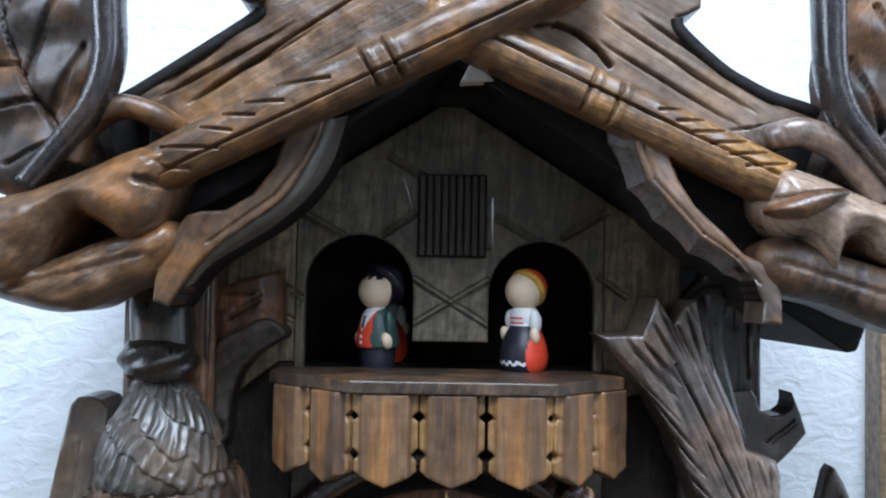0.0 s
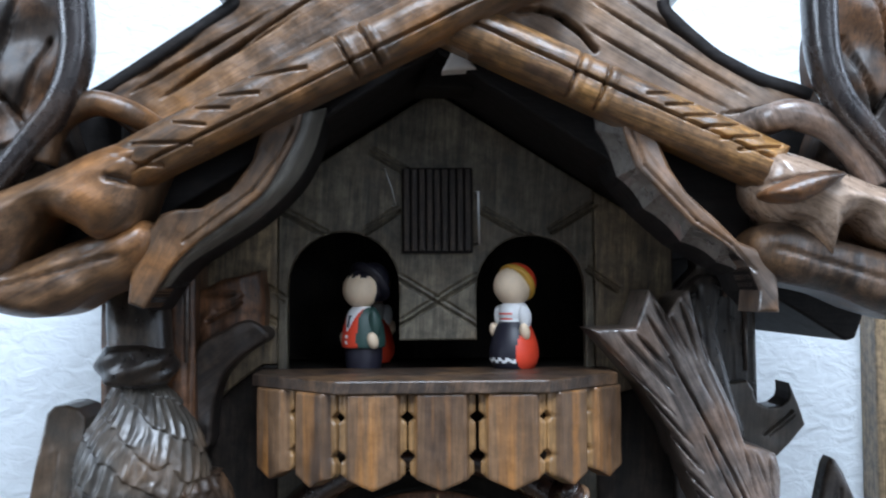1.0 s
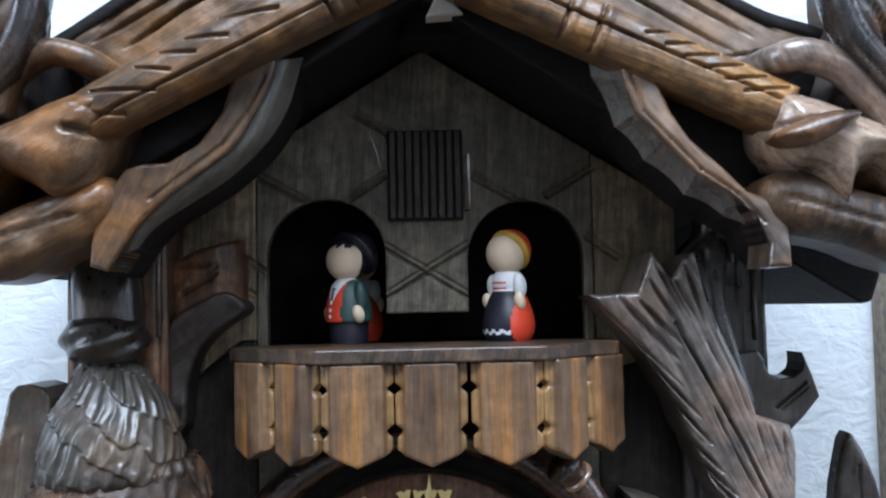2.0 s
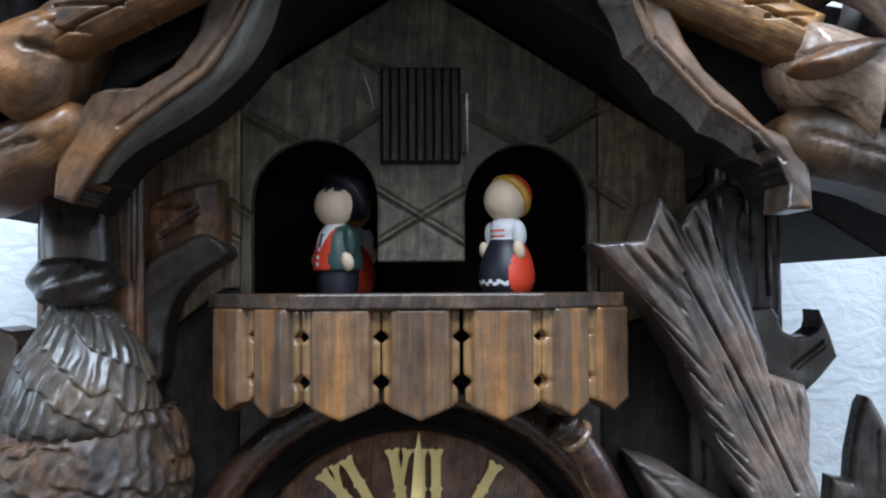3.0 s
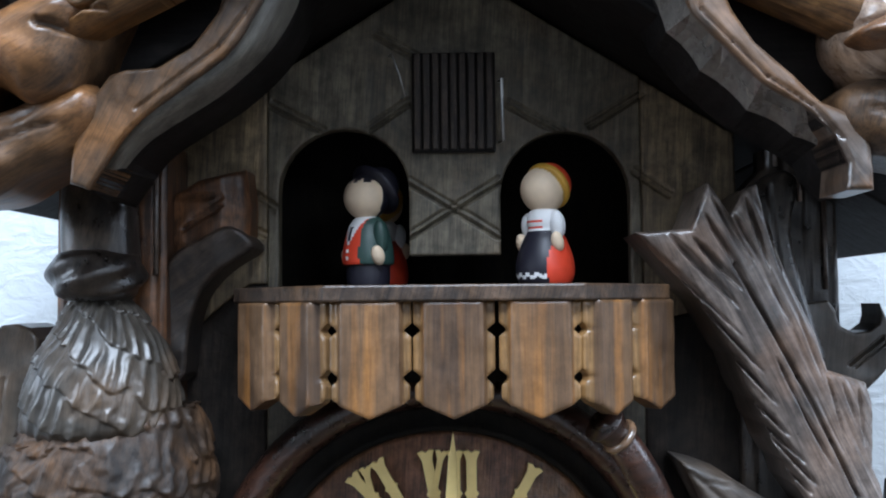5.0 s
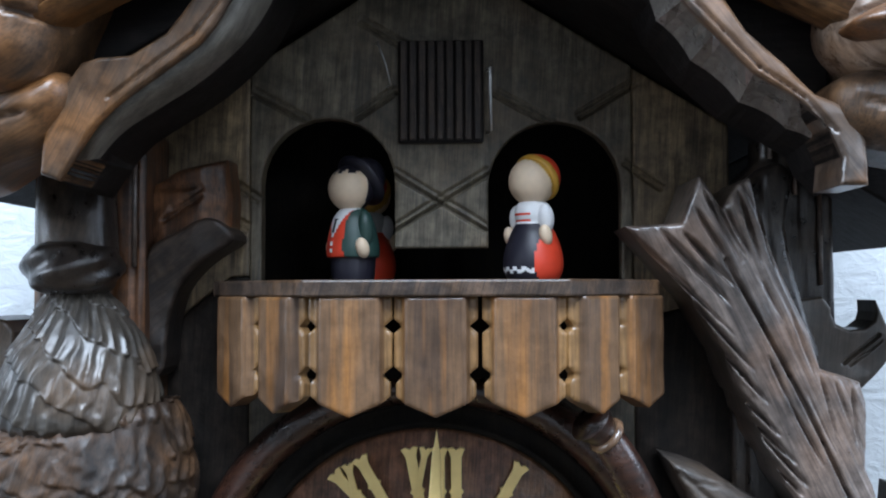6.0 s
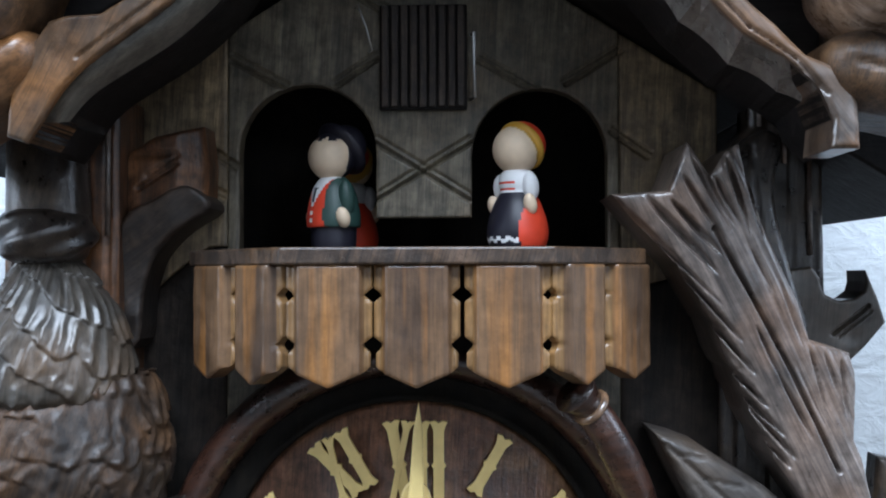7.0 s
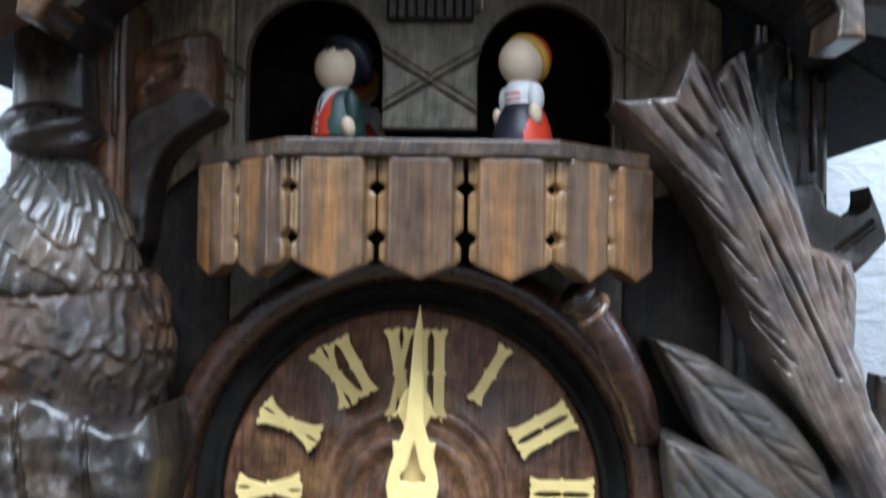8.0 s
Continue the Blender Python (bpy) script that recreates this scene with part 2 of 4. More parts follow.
FRAME = wood("pale_frame_wood", (0.36, 0.25, 0.14), (0.22, 0.15, 0.085), (0, 0, 1), scale=0.5)
PALE = paint("pale_ridge_piece", (0.62, 0.57, 0.52), 0.7)
WIRE = metal("steel_wire", (0.5, 0.5, 0.5), 0.4)
SKIN = paint("cream_paint", (0.80, 0.62, 0.44), 0.5)
RED = paint("red_paint", (0.72, 0.06, 0.025))
GREEN = paint("green_paint", (0.025, 0.062, 0.052))
NAVY = paint("black_blue_paint", (0.014, 0.013, 0.022))
WHITE = paint("white_paint", (0.80, 0.80, 0.80))
YELLOW = paint("straw_paint", (0.62, 0.34, 0.05))

# ---- mesh helpers: clock places are in millimetres from the middle of the balcony's deck ----
Z0 = 1.6


def part(name, data, material, parent, label=""):
    """Links mesh data (or a bmesh) as one part under a thing or a part."""
    if isinstance(data, bmesh.types.BMesh):
        me = bpy.data.meshes.new(name)
        data.to_mesh(me)
        data.free()
        data = me
    for m in material if isinstance(material, (list, tuple)) else [material]:
        data.materials.append(m)
    ob = new(name, data)
    ob.parent = parent
    if label:
        tagged(ob, label)
    return ob


def mesh_of(name, verts, faces, smooth=True):
    me = bpy.data.meshes.new(name)
    me.from_pydata([tuple(v) for v in verts], [], [tuple(f) for f in faces])
    me.polygons.foreach_set("use_smooth", [smooth] * len(me.polygons))
    me.update()
    bm = bmesh.new()
    bm.from_mesh(me)
    bmesh.ops.recalc_face_normals(bm, faces=bm.faces)
    bm.to_mesh(me)
    bm.free()
    return me


def curve(points, n=6, closed=True):
    """A smooth line through the points."""
    p = np.array(points, float)
    k = len(p)
    out = []
    for i in range(k if closed else k - 1):
        a, b, c, d = (p[(i + j) % k] if closed else p[min(max(i + j, 0), k - 1)] for j in (-1, 0, 1, 2))
        for s in np.arange(n) / n:
            out.append(0.5 * (2 * b + (c - a) * s + (2 * a - 5 * b + 4 * c - d) * s * s + (3 * b - a - 3 * c + d) * s ** 3))
    if not closed:
        out.append(p[-1])
    return np.array(out)


def seg_distance(q, a, b):
    """Distances of the points q from the segments a-b, and the nearest places."""
    ab = b - a
    t = np.clip(((q[:, None, :] - a[None]) * ab[None]).sum(2) / np.maximum((ab * ab).sum(1), 1e-9)[None], 0, 1)
    near = a[None] + t[..., None] * ab[None]
    d = np.sqrt(((q[:, None, :] - near) ** 2).sum(2))
    i = d.argmin(1)
    r = np.arange(len(q))
    return d[r, i], near[r, i]


def inside(q, poly):
    x, z = q[:, 0], q[:, 1]
    odd = np.zeros(len(q), bool)
    for (x1, z1), (x2, z2) in zip(poly, np.roll(poly, -1, 0)):
        if z1 != z2:
            odd ^= ((z1 > z) != (z2 > z)) & (x < (x2 - x1) * (z - z1) / (z2 - z1) + x1)
    return odd


def relief(name, outline, front, rear, holes=(), res=1.0, edge=2.5, dome=0.0, grooves=(), shape=None, chips=0.0, chamfer=None, facet=False):
    """A carved board: an outline (x, z) in millimetres between two depths, its front edge rounded, domed, and cut
    with grooves (x0, z0, x1, z1, width, depth); a negative width tapers to points. shape(x, z, d) adds height towards the viewer."""
    loops = [np.array(outline, float)] + [np.array(h, float) for h in holes]
    a = np.concatenate(loops)
    b = np.concatenate([np.roll(l, -1, 0) for l in loops])
    lo, hi = loops[0].min(0) - res, loops[0].max(0) + res
    nx, nz = (int(v) + 2 for v in (hi - lo) / res)
    gx, gz = np.meshgrid(lo[0] + np.arange(nx) * res, lo[1] + np.arange(nz) * res, indexing="ij")
    q = np.stack([gx.ravel(), gz.ravel()], 1)
    d, near = seg_distance(q, a, b)
    ins = inside(q, loops[0])
    for l in loops[1:]:
        ins &= ~inside(q, l)
    sd = np.where(ins, d, -d)
    keep = sd > -0.72 * res
    snap = keep & (sd < 0.3 * res)
    q[snap] = near[snap]
    sd[snap] = 0
    h = -edge * (1 - np.sqrt(np.clip(1 - (1 - np.clip(sd / max(edge, 1e-6), 0, 1)) ** 2, 0, 1)))
    if chamfer:
        h -= chamfer[1] * (1 - np.clip(sd / chamfer[0], 0, 1))
    if dome:
        h += dome * (1 - np.exp(-np.clip(sd, 0, None) / max(abs(dome), 1)))
    for x0, z0, x1, z1, w, dep in grooves:
        gd, at_seg = seg_distance(q, np.array([[x0, z0]], float), np.array([[x1, z1]], float))
        half, cut = abs(w) / 2, dep
        if w < 0:
            run = np.hypot(at_seg[:, 0] - x0, at_seg[:, 1] - z0) / math.hypot(x1 - x0, z1 - z0)
            thin = np.clip(np.minimum(run / 0.25, (1 - run) / 0.45), 0.02, 1) ** 0.8
            half, cut = half * (0.35 + 0.65 * thin), dep * thin
        h -= cut * np.clip(1 - gd / half, 0, 1) ** 0.7
    if chips:
        h += chips * np.array([noise.noise((x * 0.09, z * 0.09, 3.0)) + 0.9 * noise.voronoi((x * 0.11, z * 0.11, 1.0))[0][0] if k else 0.0 for (x, z), k in zip(q, keep)])
    if shape:
        h += shape(q[:, 0], q[:, 1], sd)
    y = front - h
    ids = -np.ones(nx * nz, int)
    cell = np.arange(nx * nz).reshape(nx, nz)
    quads = np.stack([cell[:-1, :-1], cell[1:, :-1], cell[1:, 1:], cell[:-1, 1:]], -1).reshape(-1, 4)
    ok = keep[quads].all(1)
    mid = q[quads].mean(1)
    good = inside(mid, loops[0])
    for l in loops[1:]:
        good &= ~inside(mid, l)
    three = quads[(keep[quads].sum(1) == 3) & (keep[quads] & ~snap[quads]).any(1)]
    corners = [tuple(i for i in f if keep[i]) for f in three]
    quads = quads[ok & (good | (keep[quads] & ~snap[quads]).any(1))]
    used = np.unique(np.concatenate([quads.ravel(), np.array(corners, int).ravel()]))
    ids[used] = np.arange(len(used))
    verts = [(q[i, 0] / 1000, y[i] / 1000, q[i, 1] / 1000) for i in used]
    faces = [tuple(int(ids[i]) for i in f) for f in list(quads) + corners]
    count = {}
    for f in faces:
        for i in range(len(f)):
            e = (f[i], f[(i + 1) % len(f)])
            count[e] = True
    rim = [e for e in count if (e[1], e[0]) not in count]
    base = {}

    def at(i, depth, tag):
        if (i, tag) not in base:
            base[i, tag] = len(verts)
            verts.append((verts[i][0], depth if depth is not None else verts[i][1], verts[i][2]))
        return base[i, tag]
    for i, j in rim:
        faces.append((at(i, None, 0), at(j, None, 0), at(j, rear / 1000, 1), at(i, rear / 1000, 1)))
    me = mesh_of(name, verts, faces)
    if facet:
        me.polygons.foreach_set("use_smooth", [False] * len(me.polygons))
    return me


def sweep(name, path, radii, n=20, power=2.0, start=0, shape=None):
    """A rod of changing section along a path (x, y, z) in millimetres; radii (across, deep)."""
    p = np.array(path, float)
    r = np.array([(v, v) if np.isscalar(v) else v for v in radii], float)
    verts, faces = [], []
    for i in range(len(p)):
        t = p[min(i + 1, len(p) - 1)] - p[max(i - 1, 0)]
        t = t / np.linalg.norm(t)
        deep = np.array((0, 1.0, 0)) if abs(t[1]) < 0.9 else np.array((0, 0, 1.0))
        u = np.cross(t, deep)
        u /= np.linalg.norm(u)
        w = np.cross(u, t)
        for k in range(n):
            g = 2 * math.pi * k / n + start
            c, s = math.cos(g), math.sin(g)
            c, s = math.copysign(abs(c) ** (2 / power), c), math.copysign(abs(s) ** (2 / power), s)
            add = shape(i / (len(p) - 1), g) if shape else 0
            v = p[i] + u * c * (r[i, 0] + add) + w * s * (r[i, 1] + add)
            verts.append(v / 1000)
    for i in range(len(p) - 1):
        for k in range(n):
            a, b = i * n + k, i * n + (k + 1) % n
            faces.append((a, b, b + n, a + n))
    faces.append(tuple(range(n)))
    faces.append(tuple(range((len(p) - 1) * n, len(p) * n)))
    return mesh_of(name, verts, faces)


def lathe(name, profile, centre, n=96):
    """A turned ring about the y axis: profile of (radius, y) in millimetres round the centre (x, z)."""
    verts, faces, k = [], [], len(profile)
    for i in range(n):
        g = 2 * math.pi * i / n
        for r, y in profile:
            verts.append(((centre[0] + r * math.cos(g)) / 1000, y / 1000, (centre[1] + r * math.sin(g)) / 1000))
    for i in range(n):
        for j in range(k - 1):
            a, b = i * k + j, (i + 1) % n * k + j
            faces.append((a, b, b + 1, a + 1))
    return mesh_of(name, verts, faces)


def box(name, lo, hi, bevel=0.0):
    """A box between two corners in millimetres, its edges eased."""
    bm = bmesh.new()
    bmesh.ops.create_cube(bm, size=1)
    for v in bm.verts:
        v.co = Vector([(lo[i] + (v.co[i] + 0.5) * (hi[i] - lo[i])) / 1000 for i in range(3)])
    if bevel:
        bmesh.ops.bevel(bm, geom=bm.edges[:], offset=bevel / 1000, segments=2, affect="EDGES", profile=0.5)
    return bm


def prism(name, outline, front, rear, bevel=0.0):
    """A flat board of an outline (x, z) between two depths."""
    bm = bmesh.new()
    f = bm.faces.new([bm.verts.new((x / 1000, front / 1000, z / 1000)) for x, z in outline])
    ex = bmesh.ops.extrude_face_region(bm, geom=[f])
    for v in ex["geom"]:
        if isinstance(v, bmesh.types.BMVert):
            v.co.y = rear / 1000
    bmesh.ops.recalc_face_normals(bm, faces=bm.faces)
    if bevel:
        bmesh.ops.bevel(bm, geom=bm.edges[:], offset=bevel / 1000, segments=2, affect="EDGES", profile=0.5)
    return bm


# ---- the room ----


def setting(name, lo, hi, material, label):
    bm = box(name, lo, hi)
    me = bpy.data.meshes.new(name)
    bm.to_mesh(me)
    bm.free()
    me.materials.append(material)
    return tagged(new(name, me), label, kind="structure")


def pierced(name, axis, lo, hi, hole, material, label):
    """A wall or ceiling with one opening right through it; hole: (from, to) on the two axes of its face."""
    i, j = [k for k in range(3) if k != axis]
    (a0, a1), (b0, b1) = hole
    bm = bmesh.new()
    for p0, p1, q0, q1 in ((lo[i], a0, lo[j], hi[j]), (a1, hi[i], lo[j], hi[j]), (a0, a1, lo[j], b0), (a0, a1, b1, hi[j])):
        c0, c1 = list(lo), list(hi)
        c0[i], c1[i], c0[j], c1[j] = p0, p1, q0, q1
        one = box(name, c0, c1)
        me = bpy.data.meshes.new(name)
        one.to_mesh(me)
        one.free()
        bm.from_mesh(me)
    me = bpy.data.meshes.new(name)
    bm.to_mesh(me)
    bm.free()
    me.materials.append(material)
    return tagged(new(name, me), label, kind="structure")


# side and south walls, floor and ceiling are unseen, added to bounce light
PLAIN = plaster("plain_room_paint", (0.56, 0.54, 0.52))
FLOORING = wood("floor_boards", (0.20, 0.13, 0.07), (0.10, 0.06, 0.035), (0, 1, 0), scale=0.15)
setting("wall_north", (-1700, 150, 0), (1700, 250, 2500), WALL, "white brush-painted wall behind the clock")
pierced("wall_west", 0, (-1800, -2300, 0), (-1700, 250, 2500), ((-1150, -350), (1750, 2480)), PLAIN, "unseen side wall with an assumed window opening")
pierced("wall_east", 0, (1700, -2300, 0), (1800, 250, 2500), ((-850, -150), (1770, 2490)), PLAIN, "unseen side wall with an assumed window opening")
pierced("wall_south", 1, (-1800, -2400, 0), (1800, -2300, 2500), ((900, 1340), (2000, 2440)), PLAIN, "unseen wall with an assumed small window opening")
setting("floor", (-1800, -2400, -60), (1800, 250, 0), FLOORING, "brown wooden floor")
pierced("ceiling", 2, (-1800, -2400, 2500), (1800, 250, 2560), ((-370, 570), (-1210, -470)), PLAIN, "unseen ceiling with an opening added for the top lamp")
trim = new("trim")
tagged(trim, "pale brown wooden moulding fixed to the wall", kind="structure")
part("board", box("board", (254, 128, 300), (330, 151, 2400), 2), FRAME, trim)
part("bead", box("bead", (262, 122, 300), (270, 129, 2400), 1.5), FRAME, trim)

# ---- the clock ----
clock = new("cuckoo_clock")
clock.location = (0, 0, Z0)
tagged(clock, "dark carved wooden cuckoo clock hung on a white wall", "clock")

# the house: front with its openings, sides, back
def arch(x0, x1, top, spring, foot, n=14):
    c, r = (x0 + x1) / 2, (x1 - x0) / 2
    return [(c - r * math.cos(math.pi * i / n), spring + (top - spring) * math.sin(math.pi * i / n)) for i in range(n + 1)]


OPENING = [(-65, -6)] + arch(-65, -16, 60, 36, 0) + [(-16, 12), (18, 12)] + arch(18, 66, 58, 34, 0) + [(66, -6)]
HATCH = [(-12, 54)] + arch(-12, 14, 84, 71, 0) + [(14, 54)]
FRONT = {"centre": [(-69.2, -200), (70.2, -200), (70.2, 78), (0, 122), (-69.2, 78.5)], "west": [(-105, -20), (-97, -14.5), (-90, -8.5), (-83, -3), (-76, 2), (-69.5, 2), (-69.5, 78), (-105, 56)], "east": [(70.5, -14), (105, -6), (105, 56), (70.5, 77.5)]}
X = []
for x0, z0, x1, z1 in ((-16, 40, 18, 19), (-17, 19, 18, 40), (-68, 70, -48, 59), (-31, 60, -16, 70), (21, 69, 42, 57), (51, 60, 71, 72),
                       (68, 43, 81, 34), (-70, 20, -82, 26), (-28, 96, -10, 85), (-66, 30, -78, 38)):
    n = Vector((z0 - z1, x1 - x0)).normalized() * 1.1
    for s in (-1, 1):
        X.append((x0 + s * n.x, z0 + s * n.y, x1 + s * n.x, z1 + s * n.y, 1.7 if s < 0 else 1.4, 2.6 if s < 0 else 1.6))
for side, line in FRONT.items():
    mid = side == "centre"
    part("front_board", relief("front_board", line, 0 if mid else 0.6, 7, [OPENING, HATCH] if mid else (), 0.6, 0.6, grooves=X, chips=0.25), FACADE if mid else FACADE_SIDE, clock, "grey-brown front board with engraved crosses and arched openings" if mid else "brown front board")
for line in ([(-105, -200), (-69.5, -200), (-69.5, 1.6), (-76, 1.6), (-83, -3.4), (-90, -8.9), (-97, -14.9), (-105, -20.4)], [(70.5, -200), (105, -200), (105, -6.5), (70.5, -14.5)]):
    part("front_panel", relief("front_panel", line, 1.2, 7, res=1.0, edge=0.6, chips=0.3), PANEL, clock, "near-black lower front panel")
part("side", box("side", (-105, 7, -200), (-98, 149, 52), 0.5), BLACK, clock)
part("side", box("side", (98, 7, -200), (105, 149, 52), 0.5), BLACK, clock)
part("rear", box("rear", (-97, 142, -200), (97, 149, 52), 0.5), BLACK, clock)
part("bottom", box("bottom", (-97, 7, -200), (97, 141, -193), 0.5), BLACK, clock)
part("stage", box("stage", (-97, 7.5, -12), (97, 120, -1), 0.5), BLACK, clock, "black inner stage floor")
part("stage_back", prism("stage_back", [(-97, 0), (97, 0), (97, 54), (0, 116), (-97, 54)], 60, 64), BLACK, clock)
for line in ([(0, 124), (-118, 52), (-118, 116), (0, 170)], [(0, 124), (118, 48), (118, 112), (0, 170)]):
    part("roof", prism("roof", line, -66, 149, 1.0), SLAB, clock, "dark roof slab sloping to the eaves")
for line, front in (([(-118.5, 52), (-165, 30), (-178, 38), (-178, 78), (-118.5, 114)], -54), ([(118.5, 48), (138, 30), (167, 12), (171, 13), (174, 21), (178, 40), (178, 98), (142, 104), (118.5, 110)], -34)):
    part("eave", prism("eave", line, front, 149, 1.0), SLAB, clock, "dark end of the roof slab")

# the cuckoo's hatch, shut
hatch = part("hatch", box("hatch", (-14.5, -3, 50), (16.5, -0.6, 87.5), 0.6), SLAB, clock, "dark ribbed hatch, shut")
for i in range(9):
    x = -12.4 + i * 3.35
    part("rib", box("rib", (x - 1.25, -4.6, 51), (x + 1.15, -3.05, 87), 0.4), HATCHED, hatch)
for a, b, c in (((19, -4.5, 77), (19, -4.5, 66), (19.3, -4.5, 54)), ((-22, -4, 87), (-19, -4.5, 79), (-17, -4, 71))):
    part("hinge_wire", sweep("hinge_wire", [(a[0] - 1, -0.5, a[2]), a, b, c, (c[0] - 1.5, -0.5, c[2])], [0.55 if a[0] > 0 else 0.3] * 5, 8), WIRE, hatch, "bent steel hinge wire")

# balcony
DECK = [(-76, -25), (-39, -63), (42, -63), (74, -31)]
bm = bmesh.new()
ring = [(-76, 0)] + DECK + [(74, 0)]
f = bm.faces.new([bm.verts.new((x / 1000, y / 1000, 0)) for x, y in ring])
ex = bmesh.ops.extrude_face_region(bm, geom=[f])
for v in ex["geom"]:
    if isinstance(v, bmesh.types.BMVert):
        v.co.z = -0.0052
bmesh.ops.recalc_face_normals(bm, faces=bm.faces)
bmesh.ops.bevel(bm, geom=bm.edges[:], offset=0.0007, segments=2, affect="EDGES", profile=0.5)
balcony = part("balcony", bm, LEAFD, clock, "brown wooden balcony deck")


def slat_mesh(w):
    h = w / 2
    side = [(h, -5.2), (h, -12), (h - 2.6, -14.2), (h, -16.4), (h, -26.5), (h - 3, -29), (h - 0.6, -31.5), (h - 0.6, -35.5)]
    out = side + [(h - 2.5, -37), (0, -41.5), (-h + 2.5, -37)] + [(-x, z) for x, z in reversed(side)]

    def ridge(x, z, d):
        return 3.4 * np.sqrt(np.clip((h - 2.5 - np.abs(x)) / 1.6, 0, 1))
    return relief("slat", out, 0, 3, res=0.7, edge=0.5, shape=ridge, chips=0.2)


places = [(-24.8, -58.5, 0), (1.3, -58.5, 0), (28.2, -58.5, 0), (-47.5, -50, -45.5), (-65.5, -31.5, -45.5), (50.3, -50.5, 45), (67, -33.8, 45)]
wide, narrow = slat_mesh(25.6), slat_mesh(24.2)
for m, w in ((wide, 25.6), (narrow, 24.2)):
    m.materials.append(SLAT)
    m.materials.append(FLANGE)
    # outer strips of each slat take the lighter slot, painted as if side-lit
    m.polygons.foreach_set("material_index", [int(abs(f.center.x) * 1000 > w / 2 - 2.6) for f in m.polygons])
for i, (x, y, turn) in enumerate(places):
    ob = new("slat", wide if i < 3 else narrow)
    ob.matrix_basis = pose(x / 1000, y / 1000, 0, 0, 0, turn)
    ob.parent = balcony
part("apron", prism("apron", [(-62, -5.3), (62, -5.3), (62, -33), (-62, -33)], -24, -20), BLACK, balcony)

# dial
CX, CZ = -1.4, -117.3
dial = part("dial", lathe("dial", [(0.1, -12), (9, -12), (11, -10.5), (13, -8), (17, -8), (19.5, -11), (21.5, -12.2), (23.5, -11), (25.5, -7.2), (27, -6.2), (29, -9.3), (31, -10.4), (33, -9), (34.5, -6.8), (64, -7.5), (66, -5), (66, 1)], (CX - 1.6, CZ)), DIAL, clock, "round brown wooden dial with a turned centre")
part("dial_groove", lathe("dial_groove", [(65.6, 1), (65.6, -9), (66.4, -10.5), (68, -10), (69, -8.5), (72, -8.5), (73.5, -9), (74.6, -9.5), (75, 1)], (CX - 1.6, CZ)), BLACK, clock, "black stepped moulding inside the rim")
part("dial_rim", lathe("dial_rim", [(74.4, 1), (74.6, -10), (75.8, -14), (78, -17.4), (81, -19), (84.3, -17.5), (86.8, -13.5), (87.8, -8), (87.8, 1)], (CX - 1.6, CZ)), RIM, clock, "glossy red-brown turned dial rim")


def stroke(x0, z0, x1, z1, w):
    """One bar of a numeral, w wide, with pointed serifs at both ends and small spurs halfway."""
    a, b = Vector((x0, z0)), Vector((x1, z1))
    t = (b - a).normalized()
    n = Vector((-t.y, t.x))
    length, h = (b - a).length, w / 2
    side = [(0.9, 0.0), (0.0, h * 0.7), (0.5, h + 1.25), (2.0, h + 0.55), (3.6, h), (length / 2 - 1.0, h), (length / 2, h + 0.8), (length / 2 + 1.0, h),
            (length - 3.6, h), (length - 2.0, h + 0.55), (length - 0.5, h + 1.25), (length, h * 0.7), (length - 0.9, 0.0)]
    pts = [a + t * s + n * f for s, f in side] + [a + t * s - n * f for s, f in side[-2:0:-1]]
    return [(p.x, p.y) for p in pts]


def numeral(text):
    """A Roman numeral of flat serifed bars, its middle at the origin."""
    bars = []
    h = 15.4 if text == "XII" else 11.2
    widths = {"I": 5.9, "V": 9.0, "X": 9.4}
    x = -sum(widths[c] for c in text) / 2
    for c in text:
        w = widths[c]
        m = x + w / 2
        if c == "I":
            bars.append((m, -h, m, h, 3.7))
        elif c == "V":
            bars += [(m - 2.9, h, m, -h, 3.6), (m + 2.9, h, m, -h, 2.2)]
        else:
            bars += [(m - 3.0, h, m + 3.0, -h, 3.8), (m + 3.0, h, m - 3.0, -h, 2.2)]
        x += w
    bm = bmesh.new()
    for i, bar in enumerate(bars):
        one = prism("stroke", stroke(*bar), -1.9 - 0.1 * i, 0, 0.2)
        me = bpy.data.meshes.new("stroke")
        one.to_mesh(me)
        one.free()
        bm.from_mesh(me)
    return bm


for hour, text in enumerate("XII I II III IV V VI VII VIII IX X XI".split()):
    g, r = radians(30 * hour), 43.6 if hour == 0 else 50.3
    ob = part("numeral", numeral(text), CREAM, dial)
    ob.matrix_basis = pose((CX + r * math.sin(g)) / 1000, -0.0085, (CZ + r * math.cos(g)) / 1000) @ Matrix.Rotation(g, 4, "Y")


def hand(name, half, hole, depth, lean):
    """A flat carved pointer: half its outline from the tip down, and half a hole, in millimetres from the pin."""
    out = half + [(-x, z) for x, z in reversed(half[1:])]
    holes = [hole + [(-x, z) for x, z in reversed(hole[1:])]] if hole else []
    ob = part(name, relief(name, out, -depth - 1.6, -depth, holes, 0.5, 0.4), CREAM, dial)
    ob.matrix_basis = pose(CX / 1000 - 0.0004, 0, CZ / 1000) @ Matrix.Rotation(radians(lean), 4, "Y")


